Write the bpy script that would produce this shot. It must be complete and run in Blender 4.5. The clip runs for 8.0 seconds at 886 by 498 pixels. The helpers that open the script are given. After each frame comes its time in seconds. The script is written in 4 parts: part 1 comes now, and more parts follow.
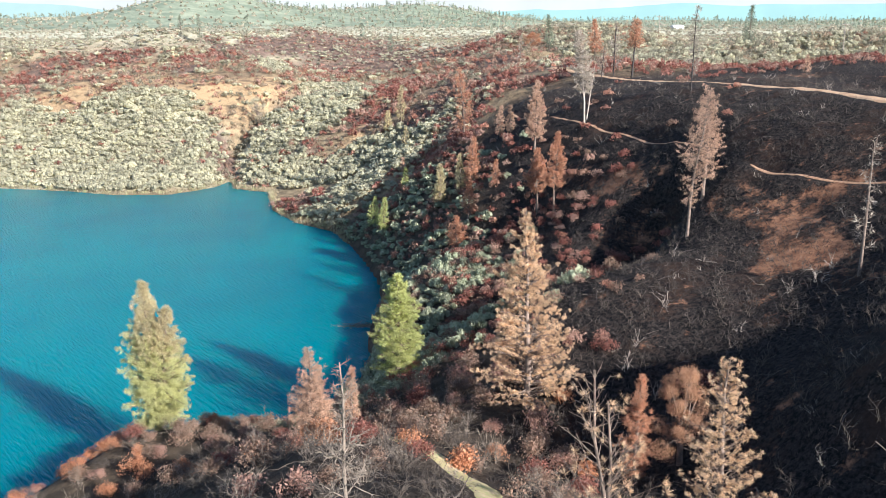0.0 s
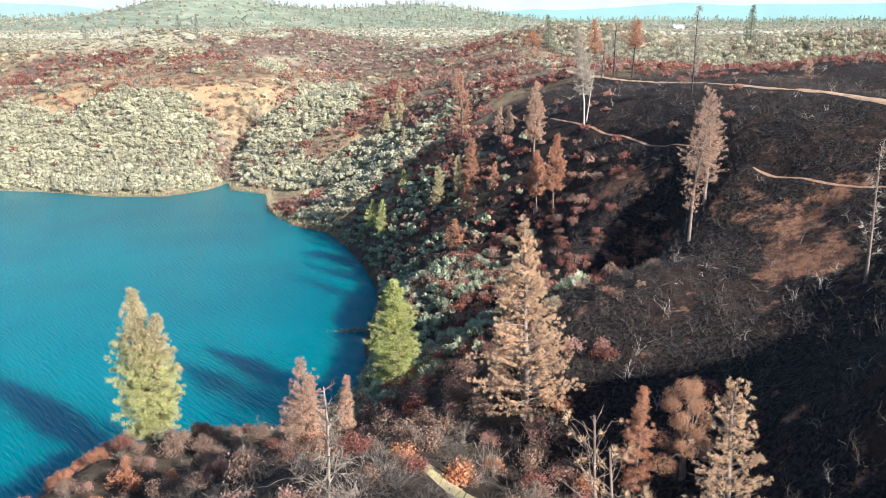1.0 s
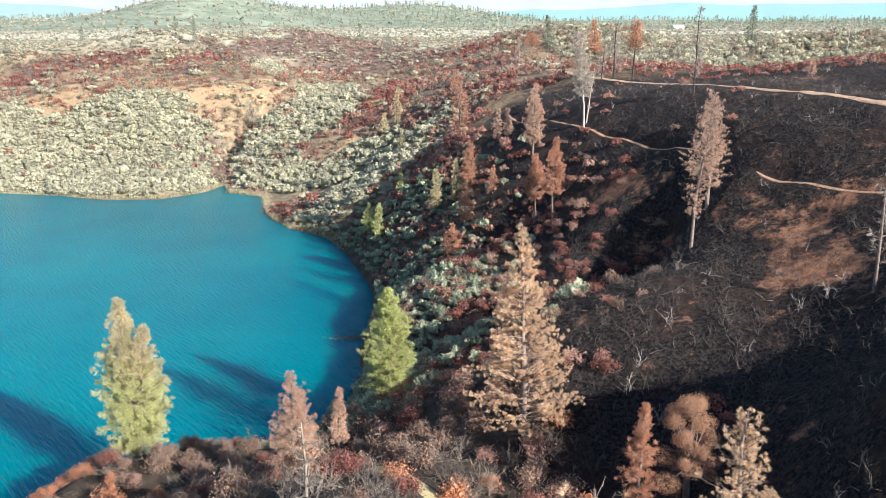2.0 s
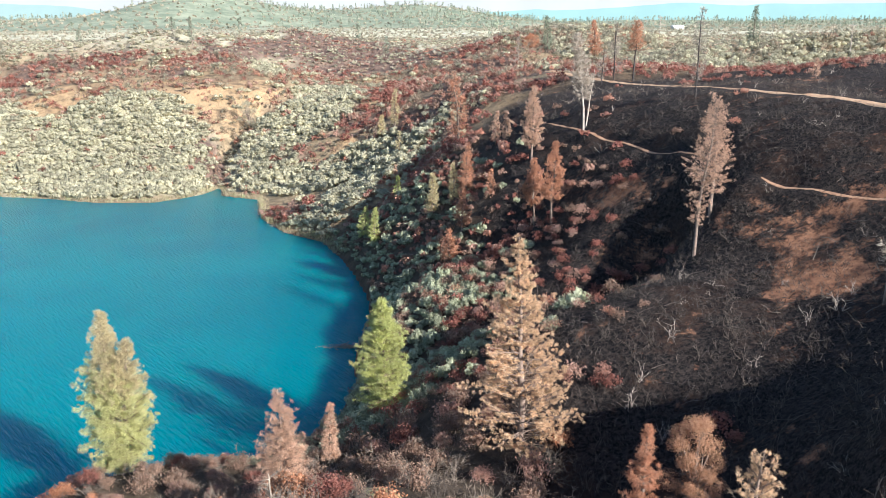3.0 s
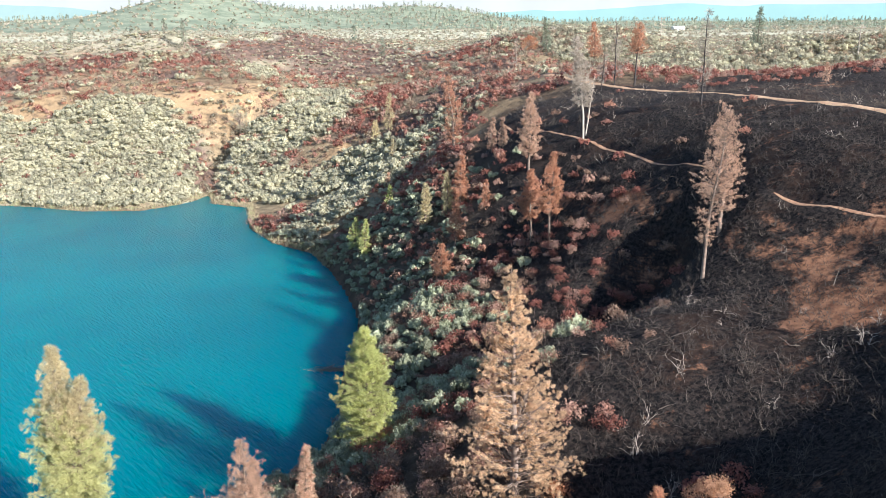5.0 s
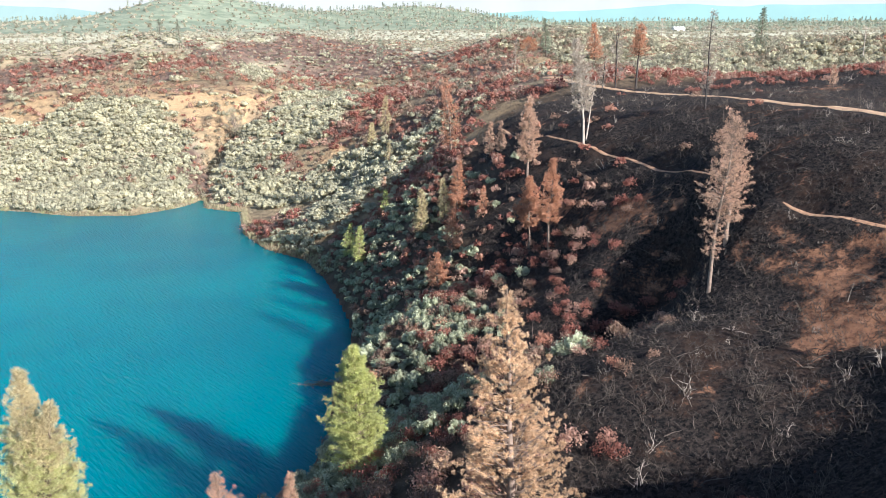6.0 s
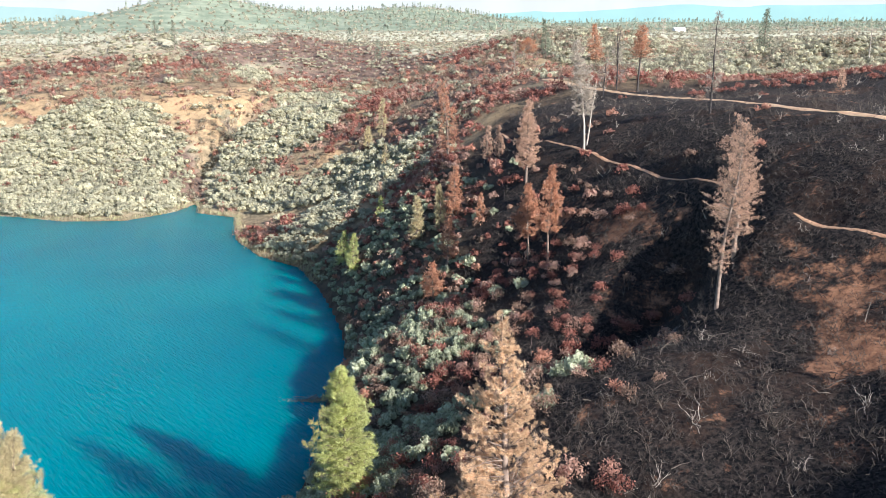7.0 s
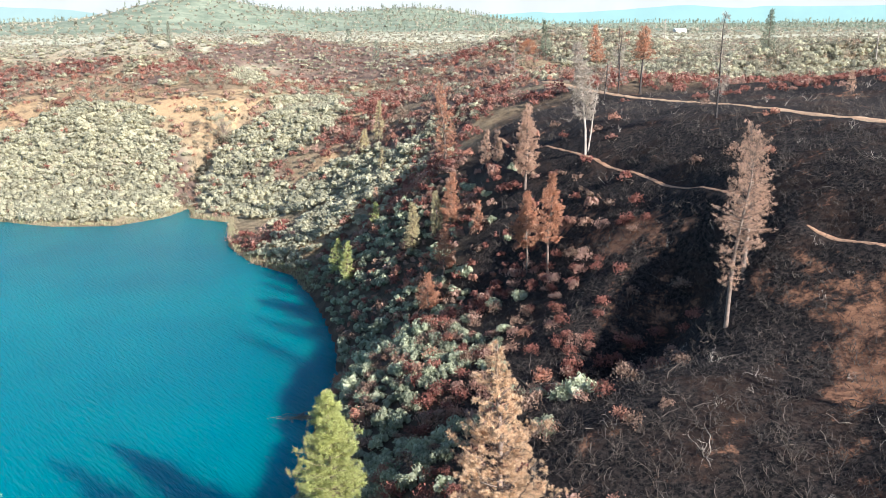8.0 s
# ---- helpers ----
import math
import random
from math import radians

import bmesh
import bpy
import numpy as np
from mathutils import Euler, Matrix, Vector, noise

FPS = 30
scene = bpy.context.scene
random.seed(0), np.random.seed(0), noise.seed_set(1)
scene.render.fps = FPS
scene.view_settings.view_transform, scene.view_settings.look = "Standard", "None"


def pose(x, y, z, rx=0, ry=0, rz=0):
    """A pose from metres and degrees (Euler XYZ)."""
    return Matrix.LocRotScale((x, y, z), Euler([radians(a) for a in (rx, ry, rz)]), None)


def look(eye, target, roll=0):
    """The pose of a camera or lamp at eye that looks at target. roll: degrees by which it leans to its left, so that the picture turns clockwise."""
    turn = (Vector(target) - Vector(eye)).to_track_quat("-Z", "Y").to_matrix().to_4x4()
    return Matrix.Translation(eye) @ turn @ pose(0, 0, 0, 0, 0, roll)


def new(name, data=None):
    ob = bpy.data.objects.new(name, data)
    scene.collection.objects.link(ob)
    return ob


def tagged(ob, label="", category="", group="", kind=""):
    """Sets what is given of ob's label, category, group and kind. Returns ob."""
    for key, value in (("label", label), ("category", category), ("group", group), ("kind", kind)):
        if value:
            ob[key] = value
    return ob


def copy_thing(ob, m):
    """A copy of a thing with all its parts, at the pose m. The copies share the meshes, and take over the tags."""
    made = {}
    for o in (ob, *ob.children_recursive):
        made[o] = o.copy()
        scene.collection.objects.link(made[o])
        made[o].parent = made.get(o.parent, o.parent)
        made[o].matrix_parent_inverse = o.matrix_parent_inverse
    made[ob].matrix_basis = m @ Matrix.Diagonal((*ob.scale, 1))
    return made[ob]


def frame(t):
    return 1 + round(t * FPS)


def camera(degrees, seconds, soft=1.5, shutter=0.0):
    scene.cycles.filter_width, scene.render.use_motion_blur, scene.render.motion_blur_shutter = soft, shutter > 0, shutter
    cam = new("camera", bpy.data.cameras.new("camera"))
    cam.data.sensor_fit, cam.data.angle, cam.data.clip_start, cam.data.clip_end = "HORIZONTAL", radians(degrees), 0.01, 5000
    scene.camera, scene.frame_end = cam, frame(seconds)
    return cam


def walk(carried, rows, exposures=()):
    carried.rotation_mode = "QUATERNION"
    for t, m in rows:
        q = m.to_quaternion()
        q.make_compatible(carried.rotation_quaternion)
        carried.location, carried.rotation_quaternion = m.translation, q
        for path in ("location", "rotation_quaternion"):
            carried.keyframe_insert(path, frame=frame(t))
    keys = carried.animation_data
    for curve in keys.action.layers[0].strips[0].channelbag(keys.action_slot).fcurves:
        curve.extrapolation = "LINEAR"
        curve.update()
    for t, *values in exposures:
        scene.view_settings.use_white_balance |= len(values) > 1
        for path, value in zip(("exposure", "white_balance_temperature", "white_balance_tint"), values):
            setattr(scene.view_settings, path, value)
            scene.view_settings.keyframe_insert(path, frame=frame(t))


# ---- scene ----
cam = camera(53.96, 8.0, soft=0.65)
PATH = [
    (0, (0.000, 0.000, 50.108), (0.000, 96.788, 24.968), -0.23),
    (0.5, (0.179, 1.050, 50.167), (0.175, 97.837, 25.021), -0.25),
    (1, (0.382, 2.252, 50.234), (0.377, 99.038, 25.086), -0.27),
    (1.5, (0.607, 3.601, 50.309), (0.604, 100.388, 25.163), -0.29),
    (2, (0.854, 5.095, 50.391), (0.855, 101.883, 25.251), -0.31),
    (2.5, (1.122, 6.728, 50.481), (1.127, 103.519, 25.349), -0.33),
    (3, (1.408, 8.497, 50.576), (1.418, 105.291, 25.456), -0.35),
    (3.5, (1.710, 10.396, 50.676), (1.726, 107.193, 25.571), -0.36),
    (4, (2.026, 12.416, 50.779), (2.048, 109.218, 25.691), -0.38),
    (4.5, (2.355, 14.552, 50.883), (2.382, 111.359, 25.816), -0.39),
    (5, (2.693, 16.794, 50.985), (2.724, 113.607, 25.943), -0.40),
    (5.5, (3.038, 19.133, 51.085), (3.072, 115.953, 26.069), -0.41),
    (6, (3.387, 21.560, 51.178), (3.421, 118.388, 26.192), -0.42),
    (6.5, (3.738, 24.063, 51.262), (3.769, 120.899, 26.308), -0.42),
    (7, (4.085, 26.631, 51.333), (4.111, 123.477, 26.414), -0.43),
    (7.5, (4.428, 29.253, 51.389), (4.444, 126.108, 26.507), -0.43),
    (8, (4.760, 31.913, 51.425), (4.763, 128.779, 26.582), -0.42),
]
walk(cam, [(t, look(eye, target, roll)) for t, eye, target, roll in PATH], [(0, 1.24, 5850, 10), (8, 1.24, 5850, 10)])

# ---- world and sun ----
SUN_TO = Vector((0.667, -0.617, 0.419))
world = bpy.data.worlds.new("sky")
scene.world = world
world.use_nodes = True
wn = world.node_tree.nodes
wn.clear()
sky = wn.new("ShaderNodeTexSky")
sky.sky_type = "NISHITA"
sky.sun_disc = False
sky.sun_elevation = math.asin(SUN_TO.normalized().z)
sky.sun_rotation = math.atan2(SUN_TO.x, SUN_TO.y)
sky.air_density, sky.dust_density, sky.ozone_density = 1.0, 0.3, 1.6
wb = wn.new("ShaderNodeBackground")
wb.inputs["Strength"].default_value = 0.075
wo = wn.new("ShaderNodeOutputWorld")
world.node_tree.links.new(sky.outputs[0], wb.inputs[0])
world.node_tree.links.new(wb.outputs[0], wo.inputs[0])
sun = new("sun", bpy.data.lights.new("sun", "SUN"))
sun.data.energy, sun.data.angle, sun.data.color = 5.0, radians(0.5), (1.0, 0.93, 0.82)
sun.matrix_world = look(SUN_TO * 300, (0, 0, 0))


# ---- materials ----
def nodes_of(name):
    m = bpy.data.materials.new(name)
    m.use_nodes = True
    nt = m.node_tree
    nt.nodes.clear()
    out = nt.nodes.new("ShaderNodeOutputMaterial")
    b = nt.nodes.new("ShaderNodeBsdfPrincipled")
    nt.links.new(b.outputs[0], out.inputs[0])
    return m, nt, b, out


def wire(nt, a, b):
    nt.links.new(a, b)


def mix_colour(nt, fac, a, b, mode="MIX"):
    n = nt.nodes.new("ShaderNodeMix")
    n.data_type, n.blend_type = "RGBA", mode
    for socket, v in ((n.inputs[0], fac), (n.inputs[6], a), (n.inputs[7], b)):
        if isinstance(v, bpy.types.NodeSocket):
            nt.links.new(v, socket)
        elif isinstance(v, tuple):
            socket.default_value = (*v, 1)
        else:
            socket.default_value = v
    return n.outputs[2]


def noise_node(nt, scale, detail=4.0, rough=0.6, vector=None):
    n = nt.nodes.new("ShaderNodeTexNoise")
    n.inputs["Scale"].default_value, n.inputs["Detail"].default_value, n.inputs["Roughness"].default_value = scale, detail, rough
    if vector is not None:
        nt.links.new(vector, n.inputs["Vector"])
    return n.outputs["Fac"]


def ramp(nt, fac, lo, hi):
    n = nt.nodes.new("ShaderNodeMapRange")
    n.interpolation_type = "SMOOTHSTEP"
    n.inputs["From Min"].default_value, n.inputs["From Max"].default_value = lo, hi
    nt.links.new(fac, n.inputs["Value"])
    return n.outputs[0]


def position(nt):
    return nt.nodes.new("ShaderNodeNewGeometry").outputs["Position"]


def attribute(nt, name):
    n = nt.nodes.new("ShaderNodeAttribute")
    n.attribute_name = name
    return n.outputs["Fac"]


def bump(nt, b, height, strength, distance):
    n = nt.nodes.new("ShaderNodeBump")
    n.inputs["Strength"].default_value, n.inputs["Distance"].default_value = strength, distance
    nt.links.new(height, n.inputs["Height"])
    nt.links.new(n.outputs[0], b.inputs["Normal"])


def leaf_material(name, dark, light, see_through=0.25, rough=0.6, other=None):
    """Leaves or needles: each one differs a little, each plant too (tint); other: a second hue of some plants."""
    m, nt, b, out = nodes_of(name)
    rand = nt.nodes.new("ShaderNodeNewGeometry").outputs["Random Per Island"]
    col = mix_colour(nt, rand, dark, light)
    tint = attribute(nt, "tint")
    if other:
        col = mix_colour(nt, ramp(nt, tint, 0.55, 0.9), col, other)
    scale = nt.nodes.new("ShaderNodeMapRange")
    scale.inputs["To Min"].default_value, scale.inputs["To Max"].default_value = 0.7, 1.25
    wire(nt, tint, scale.inputs["Value"])
    grey = nt.nodes.new("ShaderNodeCombineColor")
    for k in range(3):
        wire(nt, scale.outputs[0], grey.inputs[k])
    col = mix_colour(nt, 1.0, col, grey.outputs[0], "MULTIPLY")
    wire(nt, col, b.inputs["Base Color"])
    b.inputs["Roughness"].default_value = rough
    b.inputs["Specular IOR Level"].default_value = 0.3
    tr = nt.nodes.new("ShaderNodeBsdfTranslucent")
    wire(nt, col, tr.inputs[0])
    mx = nt.nodes.new("ShaderNodeMixShader")
    mx.inputs[0].default_value = see_through
    wire(nt, b.outputs[0], mx.inputs[1])
    wire(nt, tr.outputs[0], mx.inputs[2])
    wire(nt, mx.outputs[0], out.inputs[0])
    return m


def bark_material(name, dark, light, scale=3.0):
    m, nt, b, out = nodes_of(name)
    p = position(nt)
    n = noise_node(nt, scale, 5, 0.65, p)
    rand = nt.nodes.new("ShaderNodeNewGeometry").outputs["Random Per Island"]
    col = mix_colour(nt, ramp(nt, n, 0.35, 0.65), dark, light)
    col = mix_colour(nt, rand, col, mix_colour(nt, 0.5, col, light))
    wire(nt, col, b.inputs["Base Color"])
    b.inputs["Roughness"].default_value = 0.9
    bump(nt, b, noise_node(nt, scale * 6, 3, 0.6, p), 0.6, 0.05)
    return m


TAN_NEEDLES = leaf_material("tan_dead_needles", (0.54, 0.33, 0.19), (0.90, 0.66, 0.43), 0.35)
RUST_NEEDLES = leaf_material("rust_dead_needles", (0.38, 0.165, 0.095), (0.68, 0.36, 0.22))
PINK_NEEDLES = leaf_material("faded_rust_needles", (0.41, 0.245, 0.165), (0.72, 0.48, 0.34))
GREEN_NEEDLES = leaf_material("green_needles", (0.36, 0.39, 0.12), (0.70, 0.69, 0.30), 0.4)
PALE_NEEDLES = leaf_material("yellowing_needles", (0.42, 0.35, 0.18), (0.74, 0.62, 0.38), 0.35)
DARK_NEEDLES = leaf_material("dark_conifer_needles", (0.15, 0.18, 0.125), (0.30, 0.33, 0.23))
LIME_NEEDLES = leaf_material("pale_green_needles", (0.40, 0.40, 0.16), (0.74, 0.71, 0.36), 0.4)
GREY_TWIGS = leaf_material("grey_dead_twigs", (0.32, 0.26, 0.20), (0.60, 0.51, 0.42))
PALE_LEAVES = leaf_material("pale_grey_green_leaves", (0.50, 0.465, 0.33), (0.60, 0.56, 0.40), 0.5)
# Dry brush with its dark end paled, so the colour carries the haze.
FAR_LEAVES = leaf_material("far_dry_brush", (0.45, 0.41, 0.30), (0.58, 0.53, 0.40), other=(0.47, 0.40, 0.31), see_through=0.5)
# Needle colour lightened to imitate the haze over distant trees.
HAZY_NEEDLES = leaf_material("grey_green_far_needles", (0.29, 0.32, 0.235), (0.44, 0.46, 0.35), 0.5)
# Darker version of the pale leaves; the lake slope's shade is partly in this colour.
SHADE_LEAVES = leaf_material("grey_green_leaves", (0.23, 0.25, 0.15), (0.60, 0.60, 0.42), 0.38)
RED_LEAVES = leaf_material("scorched_red_leaves", (0.22, 0.075, 0.056), (0.46, 0.20, 0.15), other=(0.40, 0.25, 0.19), see_through=0.35)
BROWN_LEAVES = leaf_material("scorched_brown_leaves", (0.20, 0.125, 0.088), (0.51, 0.33, 0.24), other=(0.42, 0.20, 0.135), see_through=0.35)
ORANGE_LEAVES = leaf_material("orange_scorched_leaves", (0.34, 0.14, 0.07), (0.60, 0.29, 0.16))
OAK_LEAVES = leaf_material("rusty_oak_leaves", (0.34, 0.17, 0.095), (0.66, 0.39, 0.24))
GREY_BRUSH = leaf_material("dry_grey_tan_brush", (0.29, 0.26, 0.185), (0.44, 0.40, 0.29), 0.5, other=(0.40, 0.31, 0.22))
DRY_REEDS = leaf_material("dry_reeds", (0.28, 0.22, 0.13), (0.54, 0.45, 0.30), 0.15, other=(0.34, 0.33, 0.17))
BARK = bark_material("grey_brown_bark", (0.10, 0.07, 0.055), (0.26, 0.19, 0.15))
CHARRED = bark_material("charred_bark", (0.012, 0.011, 0.011), (0.07, 0.055, 0.05))
CHAR_STEMS = bark_material("charred_stems", (0.010, 0.009, 0.009), (0.075, 0.058, 0.048), 1.5)
SILVER = bark_material("weathered_grey_wood", (0.24, 0.195, 0.155), (0.54, 0.46, 0.39))
TWIGS = bark_material("grey_brown_twigs", (0.09, 0.07, 0.055), (0.34, 0.27, 0.21), 1.6)
STICKS = bark_material("half_burnt_branches", (0.016, 0.014, 0.013), (0.145, 0.112, 0.088), 1.1)


def mix_scrub(nt, p):
    """Clumps of low brush on the far land, a few metres across."""
    m = nt.nodes.new("ShaderNodeMath")
    m.operation = "MULTIPLY"
    wire(nt, ramp(nt, noise_node(nt, 0.16, 7, 0.75, p), 0.5, 0.62), m.inputs[0])
    wire(nt, attribute(nt, "scrub"), m.inputs[1])
    return m.outputs[0]


def ground_material():
    m, nt, b, out = nodes_of("burnt_and_grassy_ground")
    p = position(nt)
    big = noise_node(nt, 0.055, 4, 0.6, p)
    mid = noise_node(nt, 0.42, 8, 0.72, p)
    fine = noise_node(nt, 2.2, 5, 0.7, p)
    burn, grass, soil = attribute(nt, "burn"), attribute(nt, "grass"), attribute(nt, "soil")
    ash = mix_colour(nt, ramp(nt, fine, 0.38, 0.64), (0.007, 0.007, 0.008), (0.055, 0.042, 0.036))
    ash = mix_colour(nt, ramp(nt, noise_node(nt, 5.5, 6, 0.75, p), 0.54, 0.68), ash, (0.085, 0.066, 0.055))
    ash = mix_colour(nt, ramp(nt, noise_node(nt, 0.11, 7, 0.7, p), 0.5, 0.66), ash, mix_colour(nt, fine, (0.022, 0.015, 0.013), (0.09, 0.053, 0.037)))
    red = mix_colour(nt, ramp(nt, mid, 0.3, 0.7), (0.15, 0.068, 0.04), (0.40, 0.20, 0.115))
    add = nt.nodes.new("ShaderNodeMath")
    add.operation = "ADD"
    wire(nt, big, add.inputs[0])
    wire(nt, mid, add.inputs[1])
    patch = nt.nodes.new("ShaderNodeMath")
    patch.operation = "MULTIPLY_ADD"
    wire(nt, soil, patch.inputs[0])
    patch.inputs[1].default_value = 0.55
    wire(nt, add.outputs[0], patch.inputs[2])
    broken = nt.nodes.new("ShaderNodeMath")
    broken.operation = "MULTIPLY_ADD"
    wire(nt, noise_node(nt, 0.19, 9, 0.75, p), broken.inputs[0])
    broken.inputs[1].default_value = 0.7
    wire(nt, patch.outputs[0], broken.inputs[2])
    black = mix_colour(nt, ramp(nt, broken.outputs[0], 1.50, 1.70), ash, red)
    straw = mix_colour(nt, ramp(nt, fine, 0.3, 0.7), (0.33, 0.21, 0.11), (0.58, 0.41, 0.235))
    dusty = mix_colour(nt, ramp(nt, mid, 0.35, 0.65), (0.16, 0.115, 0.075), (0.30, 0.20, 0.12))
    litter = mix_colour(nt, ramp(nt, mid, 0.35, 0.65), (0.055, 0.042, 0.03), (0.13, 0.095, 0.065))
    pale = mix_colour(nt, ramp(nt, add.outputs[0], 0.85, 1.1), dusty, straw)
    far = mix_colour(nt, ramp(nt, mid, 0.35, 0.65), (0.20, 0.155, 0.095), (0.34, 0.27, 0.17))
    # Dry far ground, paled in base colour in place of distance airlight.
    far = mix_colour(nt, attribute(nt, "scrub"), far, mix_colour(nt, ramp(nt, mid, 0.35, 0.65), (0.48, 0.45, 0.325), (0.62, 0.58, 0.43)))
    far = mix_colour(nt, mix_scrub(nt, p), far, (0.32, 0.305, 0.21))
    far = mix_colour(nt, attribute(nt, "wooded"), far, mix_colour(nt, ramp(nt, noise_node(nt, 0.03, 6, 0.7, p), 0.35, 0.65), (0.18, 0.215, 0.15), (0.33, 0.35, 0.25)))
    col = mix_colour(nt, grass, far, pale)
    duff = mix_colour(nt, ramp(nt, noise_node(nt, 0.25, 6, 0.7, p), 0.35, 0.65), (0.085, 0.062, 0.052), (0.25, 0.165, 0.125))
    col = mix_colour(nt, attribute(nt, "dusky"), col, duff)
    col = mix_colour(nt, attribute(nt, "litter"), col, litter)
    col = mix_colour(nt, burn, col, black)
    wire(nt, col, b.inputs["Base Color"])
    b.inputs["Roughness"].default_value = 0.95
    b.inputs["Specular IOR Level"].default_value = 0.15
    bump(nt, b, noise_node(nt, 1.7, 8, 0.78, p), 0.8, 0.5)
    return m


def dirt_material(name, dark, light, spot):
    m, nt, b, out = nodes_of(name)
    p = position(nt)
    col = mix_colour(nt, ramp(nt, noise_node(nt, 0.5, 4, 0.6, p), 0.3, 0.7), dark, light)
    col = mix_colour(nt, ramp(nt, noise_node(nt, 3.0, 4, 0.6, p), 0.4, 0.7), col, spot)
    wire(nt, col, b.inputs["Base Color"])
    b.inputs["Roughness"].default_value = 0.95
    bump(nt, b, noise_node(nt, 3.0, 4, 0.6, p), 0.5, 0.15)
    return m


def water_material():
    m, nt, b, out = nodes_of("turquoise_lake_water")
    p = position(nt)
    turn = nt.nodes.new("ShaderNodeMapping")
    turn.vector_type = "TEXTURE"
    turn.inputs["Rotation"].default_value[2] = radians(-50)
    turn.inputs["Scale"].default_value = (2.2, 0.5, 1.0)
    wire(nt, p, turn.inputs["Vector"])
    big = noise_node(nt, 0.02, 3, 0.5, p)
    col = mix_colour(nt, ramp(nt, big, 0.3, 0.7), (0.0, 0.143, 0.192), (0.0, 0.187, 0.225))
    wire(nt, col, b.inputs["Base Color"])
    b.subsurface_method = "BURLEY"
    b.inputs["Subsurface Weight"].default_value = 1.0
    b.inputs["Subsurface Radius"].default_value = (0.2, 0.6, 1.0)
    b.inputs["Subsurface Scale"].default_value = 9.0
    b.inputs["Roughness"].default_value = 0.08
    b.inputs["IOR"].default_value = 1.33
    b.inputs["Specular IOR Level"].default_value = 0.08
    bump(nt, b, noise_node(nt, 1.0, 3, 0.55, turn.outputs[0]), 1.0, 0.38)
    return m


GROUND, WATER = ground_material(), water_material()
DIRT = dirt_material("bare_tan_dirt", (0.46, 0.25, 0.13), (0.68, 0.45, 0.27), (0.40, 0.25, 0.15))
TRAIL_DIRT = dirt_material("trodden_reddish_dirt", (0.34, 0.175, 0.095), (0.54, 0.32, 0.19), (0.24, 0.13, 0.075))
GRASS_PATH = dirt_material("worn_grassy_dirt", (0.34, 0.26, 0.11), (0.58, 0.43, 0.25), (0.36, 0.36, 0.12))


# ---- mesh helpers ----
def mesh_object(name, verts, tris, material, parent=None, tint=None, smooth=False):
    verts, tris = np.asarray(verts, np.float32), np.asarray(tris, np.int32)
    me = bpy.data.meshes.new(name)
    me.vertices.add(len(verts))
    me.vertices.foreach_set("co", verts.ravel())
    me.loops.add(3 * len(tris))
    me.loops.foreach_set("vertex_index", tris.ravel())
    me.polygons.add(len(tris))
    me.polygons.foreach_set("loop_start", np.arange(0, 3 * len(tris), 3, dtype=np.int32))
    me.polygons.foreach_set("use_smooth", np.full(len(tris), smooth))
    me.update(calc_edges=True)
    if tint is not None:
        me.attributes.new("tint", "FLOAT", "POINT").data.foreach_set("value", np.asarray(tint, np.float32))
    me.materials.append(material)
    ob = new(name, me)
    ob.parent = parent
    return ob


class Geo:
    """Collects pieces of one mesh."""

    def __init__(self):
        self.v, self.t, self.n = [], [], 0

    def add(self, v, t):
        if len(v):
            self.v.append(v)
            self.t.append(np.asarray(t) + self.n)
            self.n += len(v)

    def arrays(self):
        return np.concatenate(self.v), np.concatenate(self.t)


def tube(points, radii, sides=5):
    pts = np.asarray(points, float)
    n = len(pts)
    along = np.gradient(pts, axis=0)
    along /= np.linalg.norm(along, axis=1)[:, None] + 1e-9
    ref = np.array([0.0, 0, 1]) if abs(along[0][2]) < 0.9 else np.array([1.0, 0, 0])
    a = np.cross(along, ref)
    a /= np.linalg.norm(a, axis=1)[:, None] + 1e-9
    b = np.cross(along, a)
    ang = np.linspace(0, 2 * np.pi, sides, endpoint=False)
    ring = a[:, None] * np.cos(ang)[None, :, None] + b[:, None] * np.sin(ang)[None, :, None]
    v = (pts[:, None] + ring * np.asarray(radii, float)[:, None, None]).reshape(-1, 3)
    i, j = np.meshgrid(np.arange(n - 1), np.arange(sides), indexing="ij")
    p, q = i * sides + j, i * sides + (j + 1) % sides
    t = np.concatenate([np.stack([p, q, q + sides], -1).reshape(-1, 3), np.stack([p, q + sides, p + sides], -1).reshape(-1, 3)])
    return v, t


def ball(sub=1):
    bm = bmesh.new()
    bmesh.ops.create_icosphere(bm, subdivisions=sub, radius=1)
    v = np.array([p.co[:] for p in bm.verts])
    t = np.array([[p.index for p in f.verts] for f in bm.faces])
    bm.free()
    return v, t


BALL_V, BALL_T = ball(1)
OCTA_V = np.array([(1.0, 0, 0), (-1, 0, 0), (0, 1, 0), (0, -1, 0), (0, 0, 1), (0, 0, -1)])
OCTA_T = np.array([(0, 2, 4), (2, 1, 4), (1, 3, 4), (3, 0, 4), (2, 0, 5), (1, 2, 5), (3, 1, 5), (0, 3, 5)])


def unit(a):
    return a / (np.linalg.norm(a, axis=-1, keepdims=True) + 1e-9)


